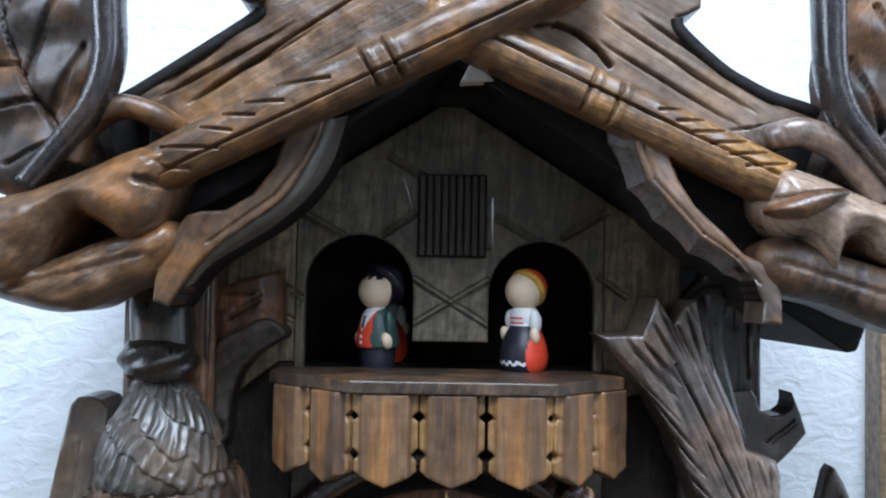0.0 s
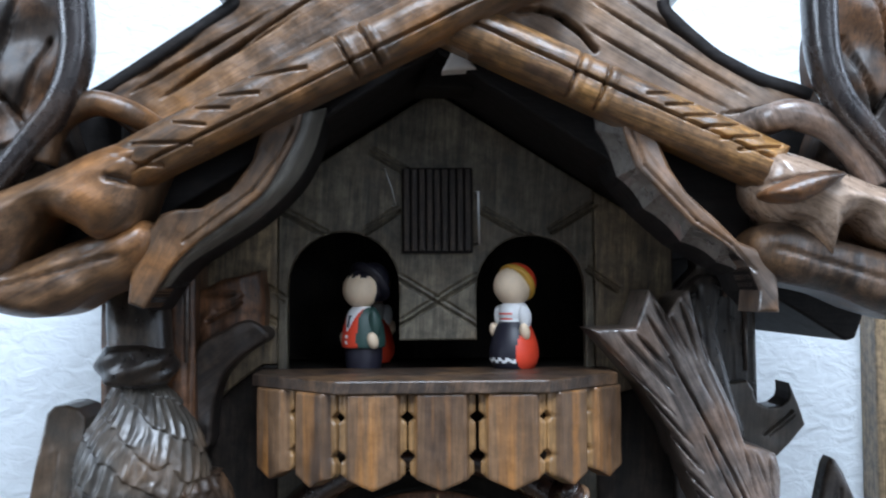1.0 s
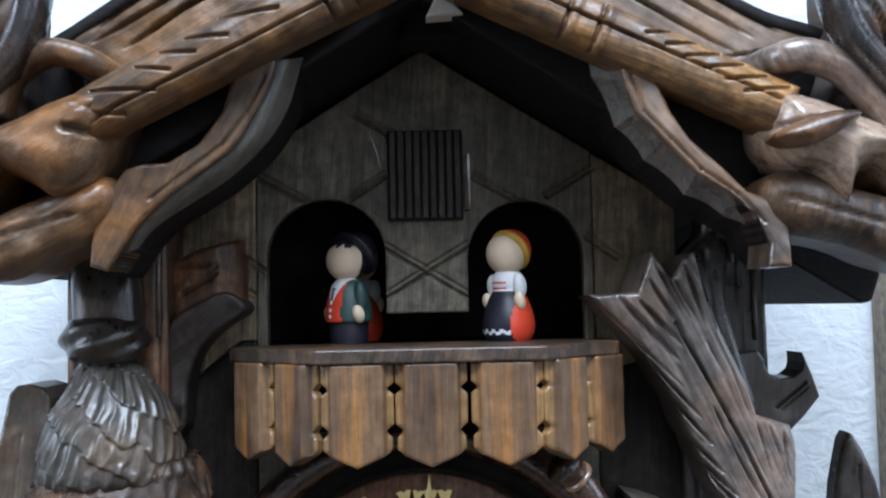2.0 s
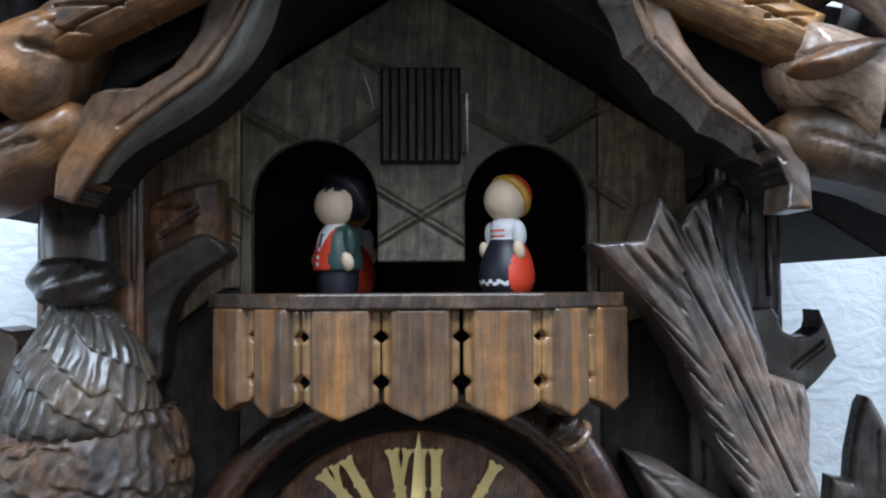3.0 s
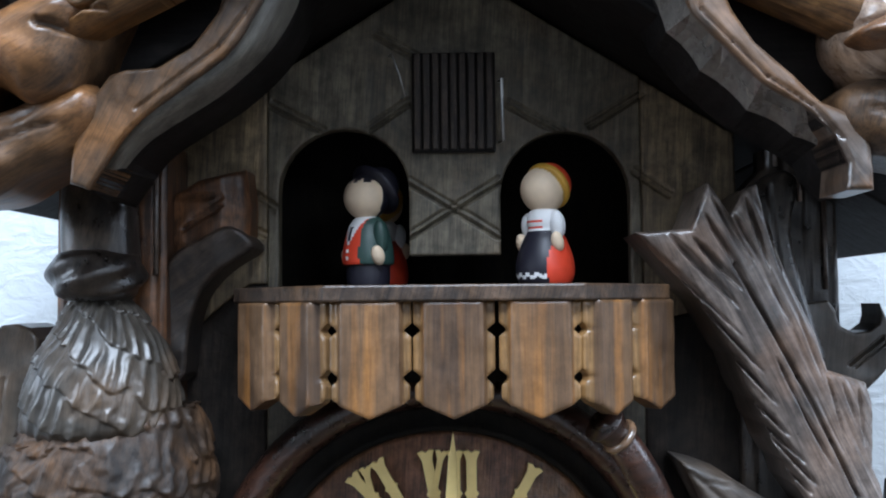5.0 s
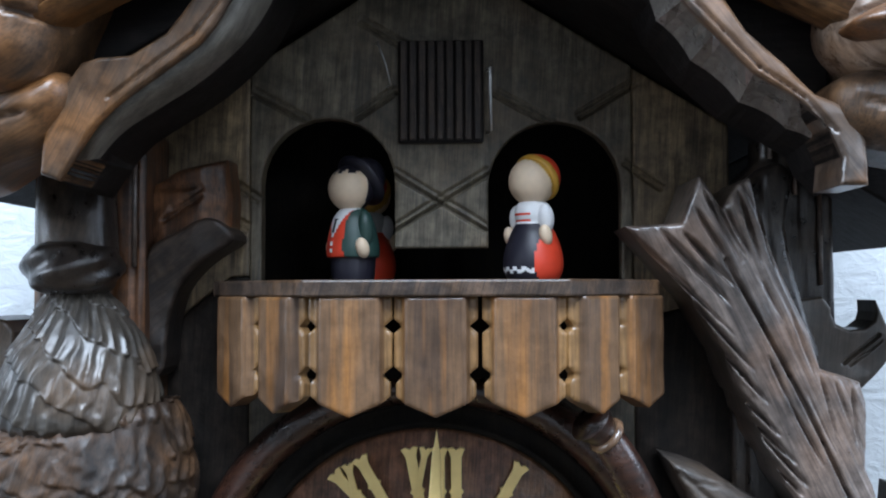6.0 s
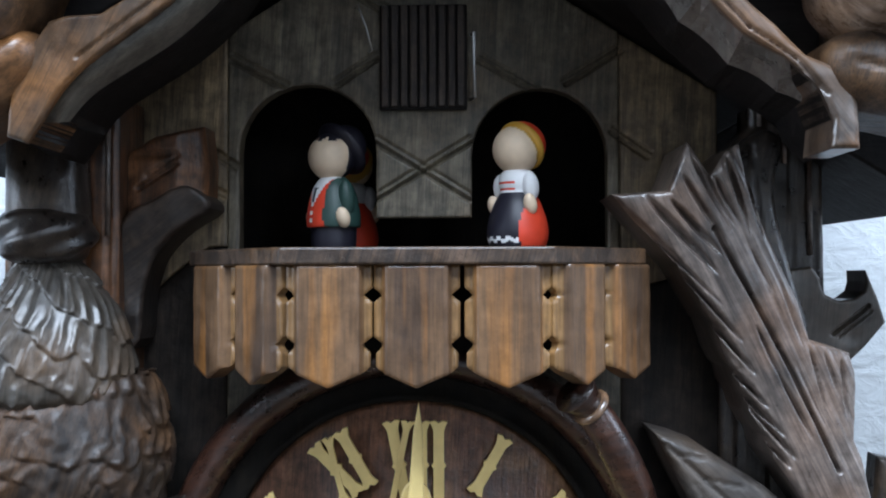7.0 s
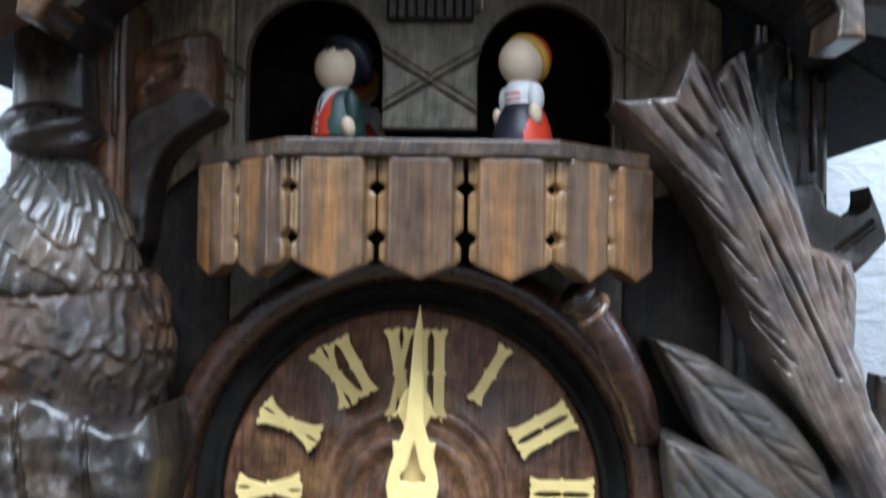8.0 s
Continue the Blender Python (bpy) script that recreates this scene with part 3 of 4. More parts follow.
hand("minute_hand", [(0, 67.5), (-0.7, 63), (-1.5, 58), (-2.5, 38), (-3.0, 30), (-3.6, 26.5), (-5.0, 22.5), (-7.2, 22.5), (-6.6, 17.5), (-7.9, 13), (-8.7, 8), (-7.6, 2), (-5, -3), (0, -5)],
     [(0, 23), (-1.2, 18), (-2.4, 13.5), (-4.2, 11.5), (-4.0, 9.2), (-2.0, 9.4), (0, 8.6)], 24, 1.6)
hand("hour_hand", [(0, 42), (-3.4, 38.5), (-4.4, 37), (-6.2, 31.5), (-9.4, 27.6), (-9.0, 29), (-5.4, 30.6), (-4.6, 28.8), (-3.4, 26), (-3.4, 12), (-5, 2), (-3, -4), (0, -5)], [], 18, 1.0)
part("hand_pin", lathe("hand_pin", [(0.1, -29), (3, -29), (4, -28), (4, -9)], (CX, CZ), 24), CREAM, dial)

# roof boards with grooves, crossed rifles over them
LINES_L = [(-112, 106, -60.5, 136.5, -1.98, 5.5), (-101, 104, -53, 137, -2.34, 6.1), (-90, 94, -38, 128, -1.26, 3.9), (-82, 116, -50, 136, -1.08, 3.2), (-76, 104, -44, 124, -1.44, 3.8), (-66, 128, -30, 152, -1.44, 3.8), (-112, 110, -84, 129, -1.08, 2.9)]
BOARD_L = [(-128, 105), (-120.8, 108.6), (-100.4, 122), (-77.1, 137.7), (-74, 141.4), (-73, 150), (-50, 165), (0, 172), (0, 140), (-20, 124), (-60, 98), (-96, 84), (-112, 92)]
KNOB = [(-77 + 6 * math.cos(0.5 * i), 147 + 5.5 * math.sin(0.5 * i)) for i in range(12)]
part("knob", relief("knob", KNOB, -84, -60, res=0.7, edge=3, dome=2), DARK, clock)
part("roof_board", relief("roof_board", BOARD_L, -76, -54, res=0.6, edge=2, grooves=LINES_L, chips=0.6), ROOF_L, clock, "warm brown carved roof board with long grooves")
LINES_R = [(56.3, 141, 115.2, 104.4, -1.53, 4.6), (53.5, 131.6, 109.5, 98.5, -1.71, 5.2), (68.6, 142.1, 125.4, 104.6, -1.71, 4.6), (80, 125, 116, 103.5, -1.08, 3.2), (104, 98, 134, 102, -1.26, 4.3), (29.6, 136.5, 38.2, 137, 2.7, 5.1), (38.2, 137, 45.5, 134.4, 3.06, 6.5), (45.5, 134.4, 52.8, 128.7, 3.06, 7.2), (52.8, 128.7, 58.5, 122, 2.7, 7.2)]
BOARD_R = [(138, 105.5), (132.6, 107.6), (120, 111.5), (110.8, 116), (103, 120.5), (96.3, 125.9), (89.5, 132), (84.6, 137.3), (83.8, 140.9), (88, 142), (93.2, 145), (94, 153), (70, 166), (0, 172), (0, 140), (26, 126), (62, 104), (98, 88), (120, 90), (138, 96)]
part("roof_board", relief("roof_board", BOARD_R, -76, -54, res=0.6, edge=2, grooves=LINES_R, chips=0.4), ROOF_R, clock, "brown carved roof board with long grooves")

for top in (BOARD_L[:5], BOARD_R[:9]):
    edge_line = curve(top, 4, False)
    part("roof_edge", sweep("roof_edge", [(x, -74.5, z - 0.6) for x, z in edge_line], [(2.6, 3.2)] * len(edge_line), 14, 2.6), SLAB, clock, "blackened edge of the roof board")


def rifle(y, material, x0, z0, x1, z1, bands, line, strokes, low):
    """A carved rifle barrel from its left end to its right end: half-round, with raised rings, a long line and slanting cuts;
    below low along it, it sinks into its stock."""
    length = math.hypot(x1 - x0, z1 - z0)
    cuts = [(6, line, length - 6, line + 0.6, 1.4, 3.2)]
    for a in bands:
        cuts += [(a - 1.9, -9, a - 3.2, 9, 1.5, 3.0)]
    ca, sa = (x1 - x0) / length, (z1 - z0) / length
    for ax, az, bx, bz, w in strokes:
        a, b = ((ca * (x - x0) + sa * (z - z0), ca * (z - z0) - sa * (x - x0)) for x, z in ((ax, az), (bx, bz)))
        cuts += [(*a, *b, 0.62 * w, 2.0)]

    def rings(u, v, d):
        h = 0.4 * np.sin(u / 17.0) * np.cos(v / 4.0) - 0.02 * np.abs(v) ** 1.6 - 7.0 * np.clip((low - u) / 22, 0, 1) ** 2
        for a in bands:
            h = h + 0.6 * np.clip(1.6 - np.abs(u - a + 0.06 * v), 0, 1)
        return h
    ob = part("rifle", relief("rifle", [(0, -8.6), (length, -9), (length, 9), (0, 8.6)], -9.5, 8, res=0.45, edge=6.5, grooves=cuts, shape=rings, chips=0.5), material, clock, "carved wooden rifle crossing the roof")
    ob.matrix_basis = Matrix.Translation((x0 / 1000, y / 1000, z0 / 1000)) @ Matrix.Rotation(-math.atan2(z1 - z0, x1 - x0), 4, "Y")
    return ob


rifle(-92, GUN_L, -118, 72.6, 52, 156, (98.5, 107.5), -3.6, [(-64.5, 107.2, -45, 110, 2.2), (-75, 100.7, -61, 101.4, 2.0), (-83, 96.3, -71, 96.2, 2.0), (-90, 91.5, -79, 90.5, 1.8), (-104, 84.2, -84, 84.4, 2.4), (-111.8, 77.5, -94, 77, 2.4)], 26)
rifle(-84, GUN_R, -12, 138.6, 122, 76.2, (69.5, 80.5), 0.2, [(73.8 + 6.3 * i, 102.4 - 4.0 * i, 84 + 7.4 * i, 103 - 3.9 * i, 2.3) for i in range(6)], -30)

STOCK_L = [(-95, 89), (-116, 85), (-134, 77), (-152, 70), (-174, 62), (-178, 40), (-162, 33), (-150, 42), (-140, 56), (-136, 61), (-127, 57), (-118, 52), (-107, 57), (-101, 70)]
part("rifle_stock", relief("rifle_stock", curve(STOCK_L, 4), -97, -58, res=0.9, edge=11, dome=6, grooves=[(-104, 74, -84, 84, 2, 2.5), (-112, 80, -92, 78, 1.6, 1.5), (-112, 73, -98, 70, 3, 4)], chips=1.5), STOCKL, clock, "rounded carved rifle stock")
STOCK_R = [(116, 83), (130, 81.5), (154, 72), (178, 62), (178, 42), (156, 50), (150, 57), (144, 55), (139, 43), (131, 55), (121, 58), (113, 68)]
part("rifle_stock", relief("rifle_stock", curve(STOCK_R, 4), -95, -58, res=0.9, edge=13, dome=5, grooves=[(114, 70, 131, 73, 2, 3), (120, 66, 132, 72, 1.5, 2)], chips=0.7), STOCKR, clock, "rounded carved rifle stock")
LOBE_L = [(-178, 34), (-168, 30), (-157, 27), (-144, 25), (-132, 27), (-122, 33), (-108, 39), (-100, 52), (-106, 60), (-130, 52), (-150, 45), (-178, 52)]
part("roof_leaf", relief("roof_leaf", curve(LOBE_L, 4), -86, -56, res=1.1, edge=6, dome=5, grooves=[(-160, 34, -112, 47, 2, 2.5), (-150, 42, -118, 50, 1.5, 1.5)], chips=1.5), STOCKL, clock, "carved leaf hanging under the eave")
LOBE_R = [(118, 38), (112, 52), (124, 58), (142, 52), (160, 47), (178, 42), (178, 22), (158, 25), (141, 32)]
part("roof_leaf", relief("roof_leaf", curve(LOBE_R, 4), -86, -56, res=1.1, edge=6, dome=5, grooves=[(120, 48, 160, 36, 2, 2)], chips=1.0), LEAFD, clock, "carved leaf hanging under the eave")
SPUR = [(112, 66), (120, 71), (131, 74), (140, 73), (132, 67), (122, 63)]
part("spur", relief("spur", curve(SPUR, 4), -104, -90, res=0.8, edge=3, dome=3), BROWN, clock)

# scrolled brackets under the rifles: a flat band in front, a wide cut bevel behind it
def bevel_strip(name, front, outer, facet, dent):
    """The bevelled side of a bracket between its front line and its outer line; facet: cut in flat hollow steps."""
    hollow = [0.0] * 999
    if facet:
        steps = np.linspace(0, len(front) - 1, 5 * (len(front) - 1) + 1)
        front, outer = (np.stack([np.interp(steps, range(len(c)), [p[k] for p in c]) for k in (0, 1)], 1) for c in (front, outer))
        hollow = [2.2 * math.sin(math.pi * (v % 1)) for v in steps]
    else:
        front, outer = curve(front, 6, False), curve(outer, 6, False)
    verts, faces = [], []
    n = len(front)
    for i in range(n):
        (fx, fz), (ox, oz) = front[i], outer[i]
        p = hollow[i]
        for x, y, z in ((fx, -83 + 0.3 * p, fz), ((fx + ox) / 2 + 0.5 * p, -76 + dent + p, (fz + oz) / 2 + 0.6 * p), (ox + 0.4 * p, -69 + 0.5 * p, oz + 0.5 * p), (ox, -41, oz), (fx, -41, fz)):
            verts.append((x / 1000, y / 1000, z / 1000))
    for i in range(n - 1):
        for k in range(5):
            faces.append((i * 5 + k, (i + 1) * 5 + k, (i + 1) * 5 + (k + 1) % 5, i * 5 + (k + 1) % 5))
    faces += [tuple(range(5)), tuple(range((n - 1) * 5, n * 5))]
    me = mesh_of(name, verts, faces, not facet)
    # side and rear faces take the near-black slot: stain with shadow painted in
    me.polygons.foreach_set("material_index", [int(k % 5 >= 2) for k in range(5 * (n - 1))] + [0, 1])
    return me


EDGE_L = [(-48, 98), (-50, 90), (-55, 80), (-63, 68), (-76, 58), (-87, 50), (-94, 43), (-100, 34), (-104, 28)]
OUTER_L = [(-41, 102), (-43, 95), (-46.5, 84), (-54, 72), (-67, 60), (-81, 51), (-91, 44.5), (-98, 37), (-105, 27)]
EDGE_R = [(63.5, 110), (65.5, 98), (67.3, 89), (71.3, 77.4), (80.2, 68), (91.2, 56.6), (101.9, 50.3), (111.2, 41.9), (114.7, 33)]
OUTER_R = [(53, 118), (56.3, 104.9), (59.3, 93.4), (66.9, 75.8), (76.8, 63.8), (90.6, 51.4), (104.5, 43.4), (116, 36.6), (121.1, 26.2)]
BAND_L = [tuple(p) for p in curve(EDGE_L, 6, False)] + [(-109.5, 30), (-109, 38), (-107, 48), (-102, 56), (-98, 61.5), (-93, 63), (-84, 63.5), (-74, 69.5), (-66, 80), (-63, 90), (-61, 102)]
BAND_R = EDGE_R + [(113.9, 25.2), (121.5, 25.2), (121.1, 37.3), (118.2, 44), (113.7, 47.9), (107.5, 50.5), (99.6, 58.5), (88.9, 68.2), (82.8, 77.9), (79.3, 86.8), (78.8, 97.5)]
for band, edge, outer, facet, line in ((BAND_L, EDGE_L, OUTER_L, False, [(-52, 92, -58, 80, 1.1, 1.4), (-58, 80, -66, 69.5, 1.1, 1.4), (-66, 69.5, -90, 51.5, 1.1, 1.4)]),
                                       (BAND_R, EDGE_R, OUTER_R, True, [(69.9, 90.3, 73.9, 77.9, 1.1, 1.8), (73.9, 77.9, 82.7, 68.7, 1.1, 1.8), (82.7, 68.7, 92.4, 58.1, 1.1, 1.8), (92.4, 58.1, 104.8, 49.6, 1.1, 1.8), (104.8, 49.6, 113.3, 39.9, 1.1, 1.8)])):
    bracket = part("bracket", relief("bracket", band, -85.5, -62, res=0.6, edge=1.2, grooves=line, chips=0.4), AMBER if not facet else BRACKET, clock, "scrolled brown bracket under the roof")
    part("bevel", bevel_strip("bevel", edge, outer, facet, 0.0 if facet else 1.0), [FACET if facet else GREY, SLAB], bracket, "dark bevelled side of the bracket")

# twigs and leaves at the roof's outer corners
for s, pts in ((-1, [(-126, 160), (-127, 140), (-126, 118), (-131, 101), (-142, 86), (-154, 71)]), (1, [(135, 165), (136, 144), (137, 118), (142, 102), (151, 90), (164, 74)])):
    line = curve(pts, 6, False)
    part("twig", sweep("twig", [(x, -90, z) for x, z in line], [(6.5 - 2.5 * i / len(line), 8) for i in range(len(line))], 20, 2.4), TWIG, clock, "glossy dark twig curling past the rifle")
    gx = -122 if s < 0 else 138
    loop = curve([(gx - 18, 80), (gx - 13, 94), (gx - 1, 101), (gx + 12, 98), (gx + 22, 92)] if s < 0 else [(gx - 25, 93.5), (gx - 17, 95.5), (gx - 9, 96.3), (gx + 4, 91.5), (gx + 14, 81), (gx + 20, 71)], 6, False)
    part("guard", sweep("guard", [(x, -84 + 16 * max(0, 1 - 4 * (k if s > 0 else len(loop) - 1 - k) / len(loop)), z) for k, (x, z) in enumerate(loop)], [(4.4 if s < 0 else 5.4, 7)] * len(loop), 16, 2.6), AMBER if s < 0 else TAIL, clock, "arched trigger guard of the rifle")
    leaf = [(s * 134, 78), (s * 138, 100), (s * 135, 120), (s * 138, 140), (s * 150, 165), (s * 185, 170), (s * 192, 120), (s * 185, 80), (s * 160, 66)]
    leaf = [(x + (9 if s > 0 else 0), z) for x, z in leaf]
    o = 9 if s > 0 else 0
    veins = [(140, 80, 164, 116, 2.4, 4.0), (164, 116, 178, 156, 2.4, 4.0), (152, 98, 141, 126, 2.6, 4.5), (161, 112, 150, 146, 2.6, 4.5), (170, 134, 162, 160, 2.4, 4.0),
             (156, 104, 180, 100, 2.2, 3.5), (164, 118, 186, 118, 2.2, 3.5), (146, 90, 168, 80, 2.2, 3.5)]
    cuts = [(s * x0 + o, z0, s * x1 + o, z1, w, d) for x0, z0, x1, z1, w, d in veins]
    part("oak_leaf", relief("oak_leaf", curve(leaf, 4), -74, -50, res=0.9, edge=5, dome=5, grooves=cuts, chips=1.0,
         shape=lambda x, z, d: 3.5 * np.sin(0.16 * x * s + 0.10 * z) * np.cos(0.13 * z - 0.07 * x * s)), CORNER, clock, "dark carved oak leaf at the roof corner")
CHIP = [(2.0, 116.0), (6.0, 124.0), (8.0, 125.0), (12.0, 121.0), (15.0, 117.0)]
part("ridge_chip", relief("ridge_chip", CHIP, -69, -60, res=0.6, edge=0.8), PALE, clock, "small pale piece at the ridge")
KEY = [(-8, 113), (-3, 127), (2, 128), (6, 126), (15, 118), (15, 113)]
part("ridge_block", relief("ridge_block", KEY, -50, -30, res=0.8, edge=1.5), BLACK, clock)

# side boards with fluted stems
for s in (-1, 1):
    board = [(104, -200), (104, 31), (106, 33), (108.5, 36.5), (112, 40), (115, 43), (115, 54), (118, 54), (s * 130, 52), (s * 140.6, 50), (s * 140.6, -200)] if s > 0 else [(-99.5, -200), (-99.5, 52), (-120, 52), (-138, 48), (-138, -200)]
    fl = [(s * x, -190, s * x, 48, 1.6, 1.6) for x in (103, 110, 121, 129, 137)]
    part("side_board", relief("side_board", board, -26 if s < 0 else -4, 12, res=1.1, edge=2, grooves=fl, chips=0.5), ORANGE if s < 0 else DARK, clock, "fluted side board")

for x, y, z0, z1 in ((-110.5, -27.5, 12, 50), (-102.3, -27.5, 5, 50), (118, -5.5, 43, 52), (126.5, -5.5, 30, 43), (135, -5.5, -2, 31)):
    part("bead", sweep("bead", [(x, y, z0), (x, y, (z0 + z1) / 2), (x, y, z1)], [0.9] * 3, 10), TAIL, clock)

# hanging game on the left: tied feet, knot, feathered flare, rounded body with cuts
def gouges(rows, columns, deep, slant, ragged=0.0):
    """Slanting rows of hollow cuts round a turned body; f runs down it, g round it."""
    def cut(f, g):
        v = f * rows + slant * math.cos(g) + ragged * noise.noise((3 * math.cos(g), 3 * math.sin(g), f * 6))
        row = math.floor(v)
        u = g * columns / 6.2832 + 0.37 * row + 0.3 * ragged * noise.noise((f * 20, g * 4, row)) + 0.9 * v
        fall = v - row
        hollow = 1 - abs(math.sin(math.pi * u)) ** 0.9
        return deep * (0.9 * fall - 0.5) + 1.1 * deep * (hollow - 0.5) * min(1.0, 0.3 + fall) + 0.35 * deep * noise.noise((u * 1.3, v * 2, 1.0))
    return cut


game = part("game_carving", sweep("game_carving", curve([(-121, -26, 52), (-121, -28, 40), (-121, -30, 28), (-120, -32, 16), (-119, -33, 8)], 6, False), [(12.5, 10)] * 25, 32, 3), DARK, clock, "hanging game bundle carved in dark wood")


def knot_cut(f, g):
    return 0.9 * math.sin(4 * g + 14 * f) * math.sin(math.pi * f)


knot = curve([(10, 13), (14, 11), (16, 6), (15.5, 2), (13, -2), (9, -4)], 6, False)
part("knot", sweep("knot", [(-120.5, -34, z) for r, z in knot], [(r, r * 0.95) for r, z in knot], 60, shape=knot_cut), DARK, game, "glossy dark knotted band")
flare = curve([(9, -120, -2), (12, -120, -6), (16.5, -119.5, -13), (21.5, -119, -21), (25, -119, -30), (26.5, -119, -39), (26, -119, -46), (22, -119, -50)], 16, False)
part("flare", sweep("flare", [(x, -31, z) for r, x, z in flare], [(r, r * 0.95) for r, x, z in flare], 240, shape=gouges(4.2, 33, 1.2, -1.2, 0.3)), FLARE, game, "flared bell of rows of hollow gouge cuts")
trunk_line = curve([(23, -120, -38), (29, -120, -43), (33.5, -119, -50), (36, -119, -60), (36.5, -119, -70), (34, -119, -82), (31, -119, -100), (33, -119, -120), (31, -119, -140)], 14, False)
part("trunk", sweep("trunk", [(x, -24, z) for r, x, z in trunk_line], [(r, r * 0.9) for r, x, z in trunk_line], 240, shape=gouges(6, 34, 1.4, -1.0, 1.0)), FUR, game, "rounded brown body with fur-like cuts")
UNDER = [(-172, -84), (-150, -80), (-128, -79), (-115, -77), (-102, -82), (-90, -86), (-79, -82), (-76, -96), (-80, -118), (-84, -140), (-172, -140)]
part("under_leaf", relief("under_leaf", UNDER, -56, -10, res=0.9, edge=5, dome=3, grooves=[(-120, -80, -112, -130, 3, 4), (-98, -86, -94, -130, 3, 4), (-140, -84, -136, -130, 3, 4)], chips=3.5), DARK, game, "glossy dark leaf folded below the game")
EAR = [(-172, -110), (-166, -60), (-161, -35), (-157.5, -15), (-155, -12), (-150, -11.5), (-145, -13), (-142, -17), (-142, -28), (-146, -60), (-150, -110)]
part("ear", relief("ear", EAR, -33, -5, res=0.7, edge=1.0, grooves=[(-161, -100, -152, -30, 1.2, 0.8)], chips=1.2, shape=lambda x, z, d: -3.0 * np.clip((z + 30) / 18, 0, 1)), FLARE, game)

# oak leaf between the front and the hanging game
LEAF = [(-110, -12), (-110, 30), (-100, 34), (-90, 39), (-82, 40.5), (-74, 43), (-72.5, 30), (-73, 18), (-82, 20), (-92, 12), (-100, 2), (-104, -12)]
leaf_j = part("oak_leaf", relief("oak_leaf", LEAF, -18, 0.5, res=0.8, edge=2, grooves=[(-96, 21.5, -81.5, 29.5, 1.8, 2.6), (-93, 25.5, -81.5, 32, 1.4, 1.6), (-102, 33, -82, 33, 3, 1.2)], chips=1.2,
     shape=lambda x, z, d: 2.5 * np.clip((x + 90) / 10, -1, 1) - 0.75 * np.clip(x + 81.5, 0, 20)), ORANGE, clock, "orange-brown carved oak leaf beside the front")
ARM = [(-70, 14.5), (-74, 20), (-80, 22), (-90, 17), (-98, 12.5), (-101, 5), (-101, -8), (-101, -32), (-95, -30), (-93.5, -15), (-90.5, -4), (-85.5, 3), (-79, 8.5)]
part("stem", relief("stem", curve(ARM, 3), -22.5, -1, res=0.6, edge=1.6, chips=0.9, shape=lambda x, z, d: -0.25 * np.clip(20 + 0.5 * (x + 74) - z, 0, 14)), STEM, leaf_j, "dark undercut stem of the leaf")

# feathered tail on the right
TAIL_OUT = [(62.8, 17.5), (80.1, 18.3), (82.5, 24.8), (86, 33.7), (90.8, 26.8), (93.3, 22.8), (98.8, 30.7), (102.7, 33.3), (105.4, 23.8), (109.6, 8), (115.1, -4.8), (120.8, -17.6), (124, -29), (131.8, -31.4), (137.2, -33.3), (139, -40.1), (138.4, -52.8), (137.7, -60.6), (140.1, -66.4), (143, -80), (150, -92), (156, -122), (147, -124), (138, -103), (130, -91), (112.8, -66.5), (110.8, -59.9), (109.4, -58.7), (106, -52.9), (104.5, -47.1), (103.6, -45.9), (102.6, -44.7), (101.1, -38.7), (99.9, -37.9), (97.6, -33.4), (94.4, -23.6), (93.5, -22.8), (88.8, -14.9), (83.2, -5), (82.2, -4.4), (72.9, 6.5)]
# the shaft's grooves, the slashes of the inner edge with their raised barbs, the fan at the top
SHAFT = [(93.9, 6, 105.3, -15, 1.5, 4.48), (105.3, -15, 113.8, -31.5, 1.5, 4.48), (113.8, -31.5, 124.2, -52.8, 1.5, 4.48), (124.2, -52.8, 132, -70.1, 1.5, 4.48), (106.8, -24.3, 115, -42.8, -1.3, 3.36), (113.7, -39.9, 124.4, -61.1, -1.3, 3.36), (63.6, 16.7, 97.1, -18.7, -1.5, 4.48), (82, -4.8, 103.2, -30, -1.9, 6.3), (92.8, -22.6, 107.1, -40.3, -2, 6.3), (99.2, -37.8, 110.8, -50.5, -2, 6.3), (102.8, -45.5, 115.7, -59.4, -2, 6.3), (104.3, -49, 119.3, -66.7, -2, 6.3), (108.6, -58.3, 117.9, -69.8, -2, 6.3)]
FAN = [(73.4, 16.7, 95.7, -8.9, -3, 4.48), (80.3, 15.9, 96.7, -2.8, -2.4, 4.2), (84.3, 23.7, 97.7, 1.1, -2.2, 4.2), (86.7, 29.3, 99.4, 5, -1.8, 3.92), (90.6, 26.1, 100.7, 6, -2.4, 4.48), (94.1, 23.7, 102.7, 6.4, -2, 3.92), (98.5, 29.3, 105.6, 4, -2.6, 4.76), (103.2, 31.2, 109.5, 3, -1.5, 3.64), (105.5, 0.1, 113.1, -15.5, -1.2, 1.96), (114.2, -9.7, 122.9, -35, -1, 1.4), (123.6, -31.1, 128.4, -52.4, -1.2, 2.24), (128.4, -33, 133.1, -48.5, -1.2, 2.24), (133.8, -35, 135.3, -54.3, -1.6, 3.08), (118.6, -35, 129.8, -60.1, -1, 1.4)]
BARBS = [(82.6, -7, 101.8, -30.4, -1.8, -1.5), (93.1, -24.9, 105.6, -40.3, -1.8, -1.5), (99.3, -39.7, 109.1, -50.3, -1.8, -1.5), (102.7, -47.4, 114, -59.4, -1.8, -1.5), (104.6, -51.3, 117.4, -66.7, -1.8, -1.5), (108.6, -60.2, 115.8, -69, -1.8, -1.5)]


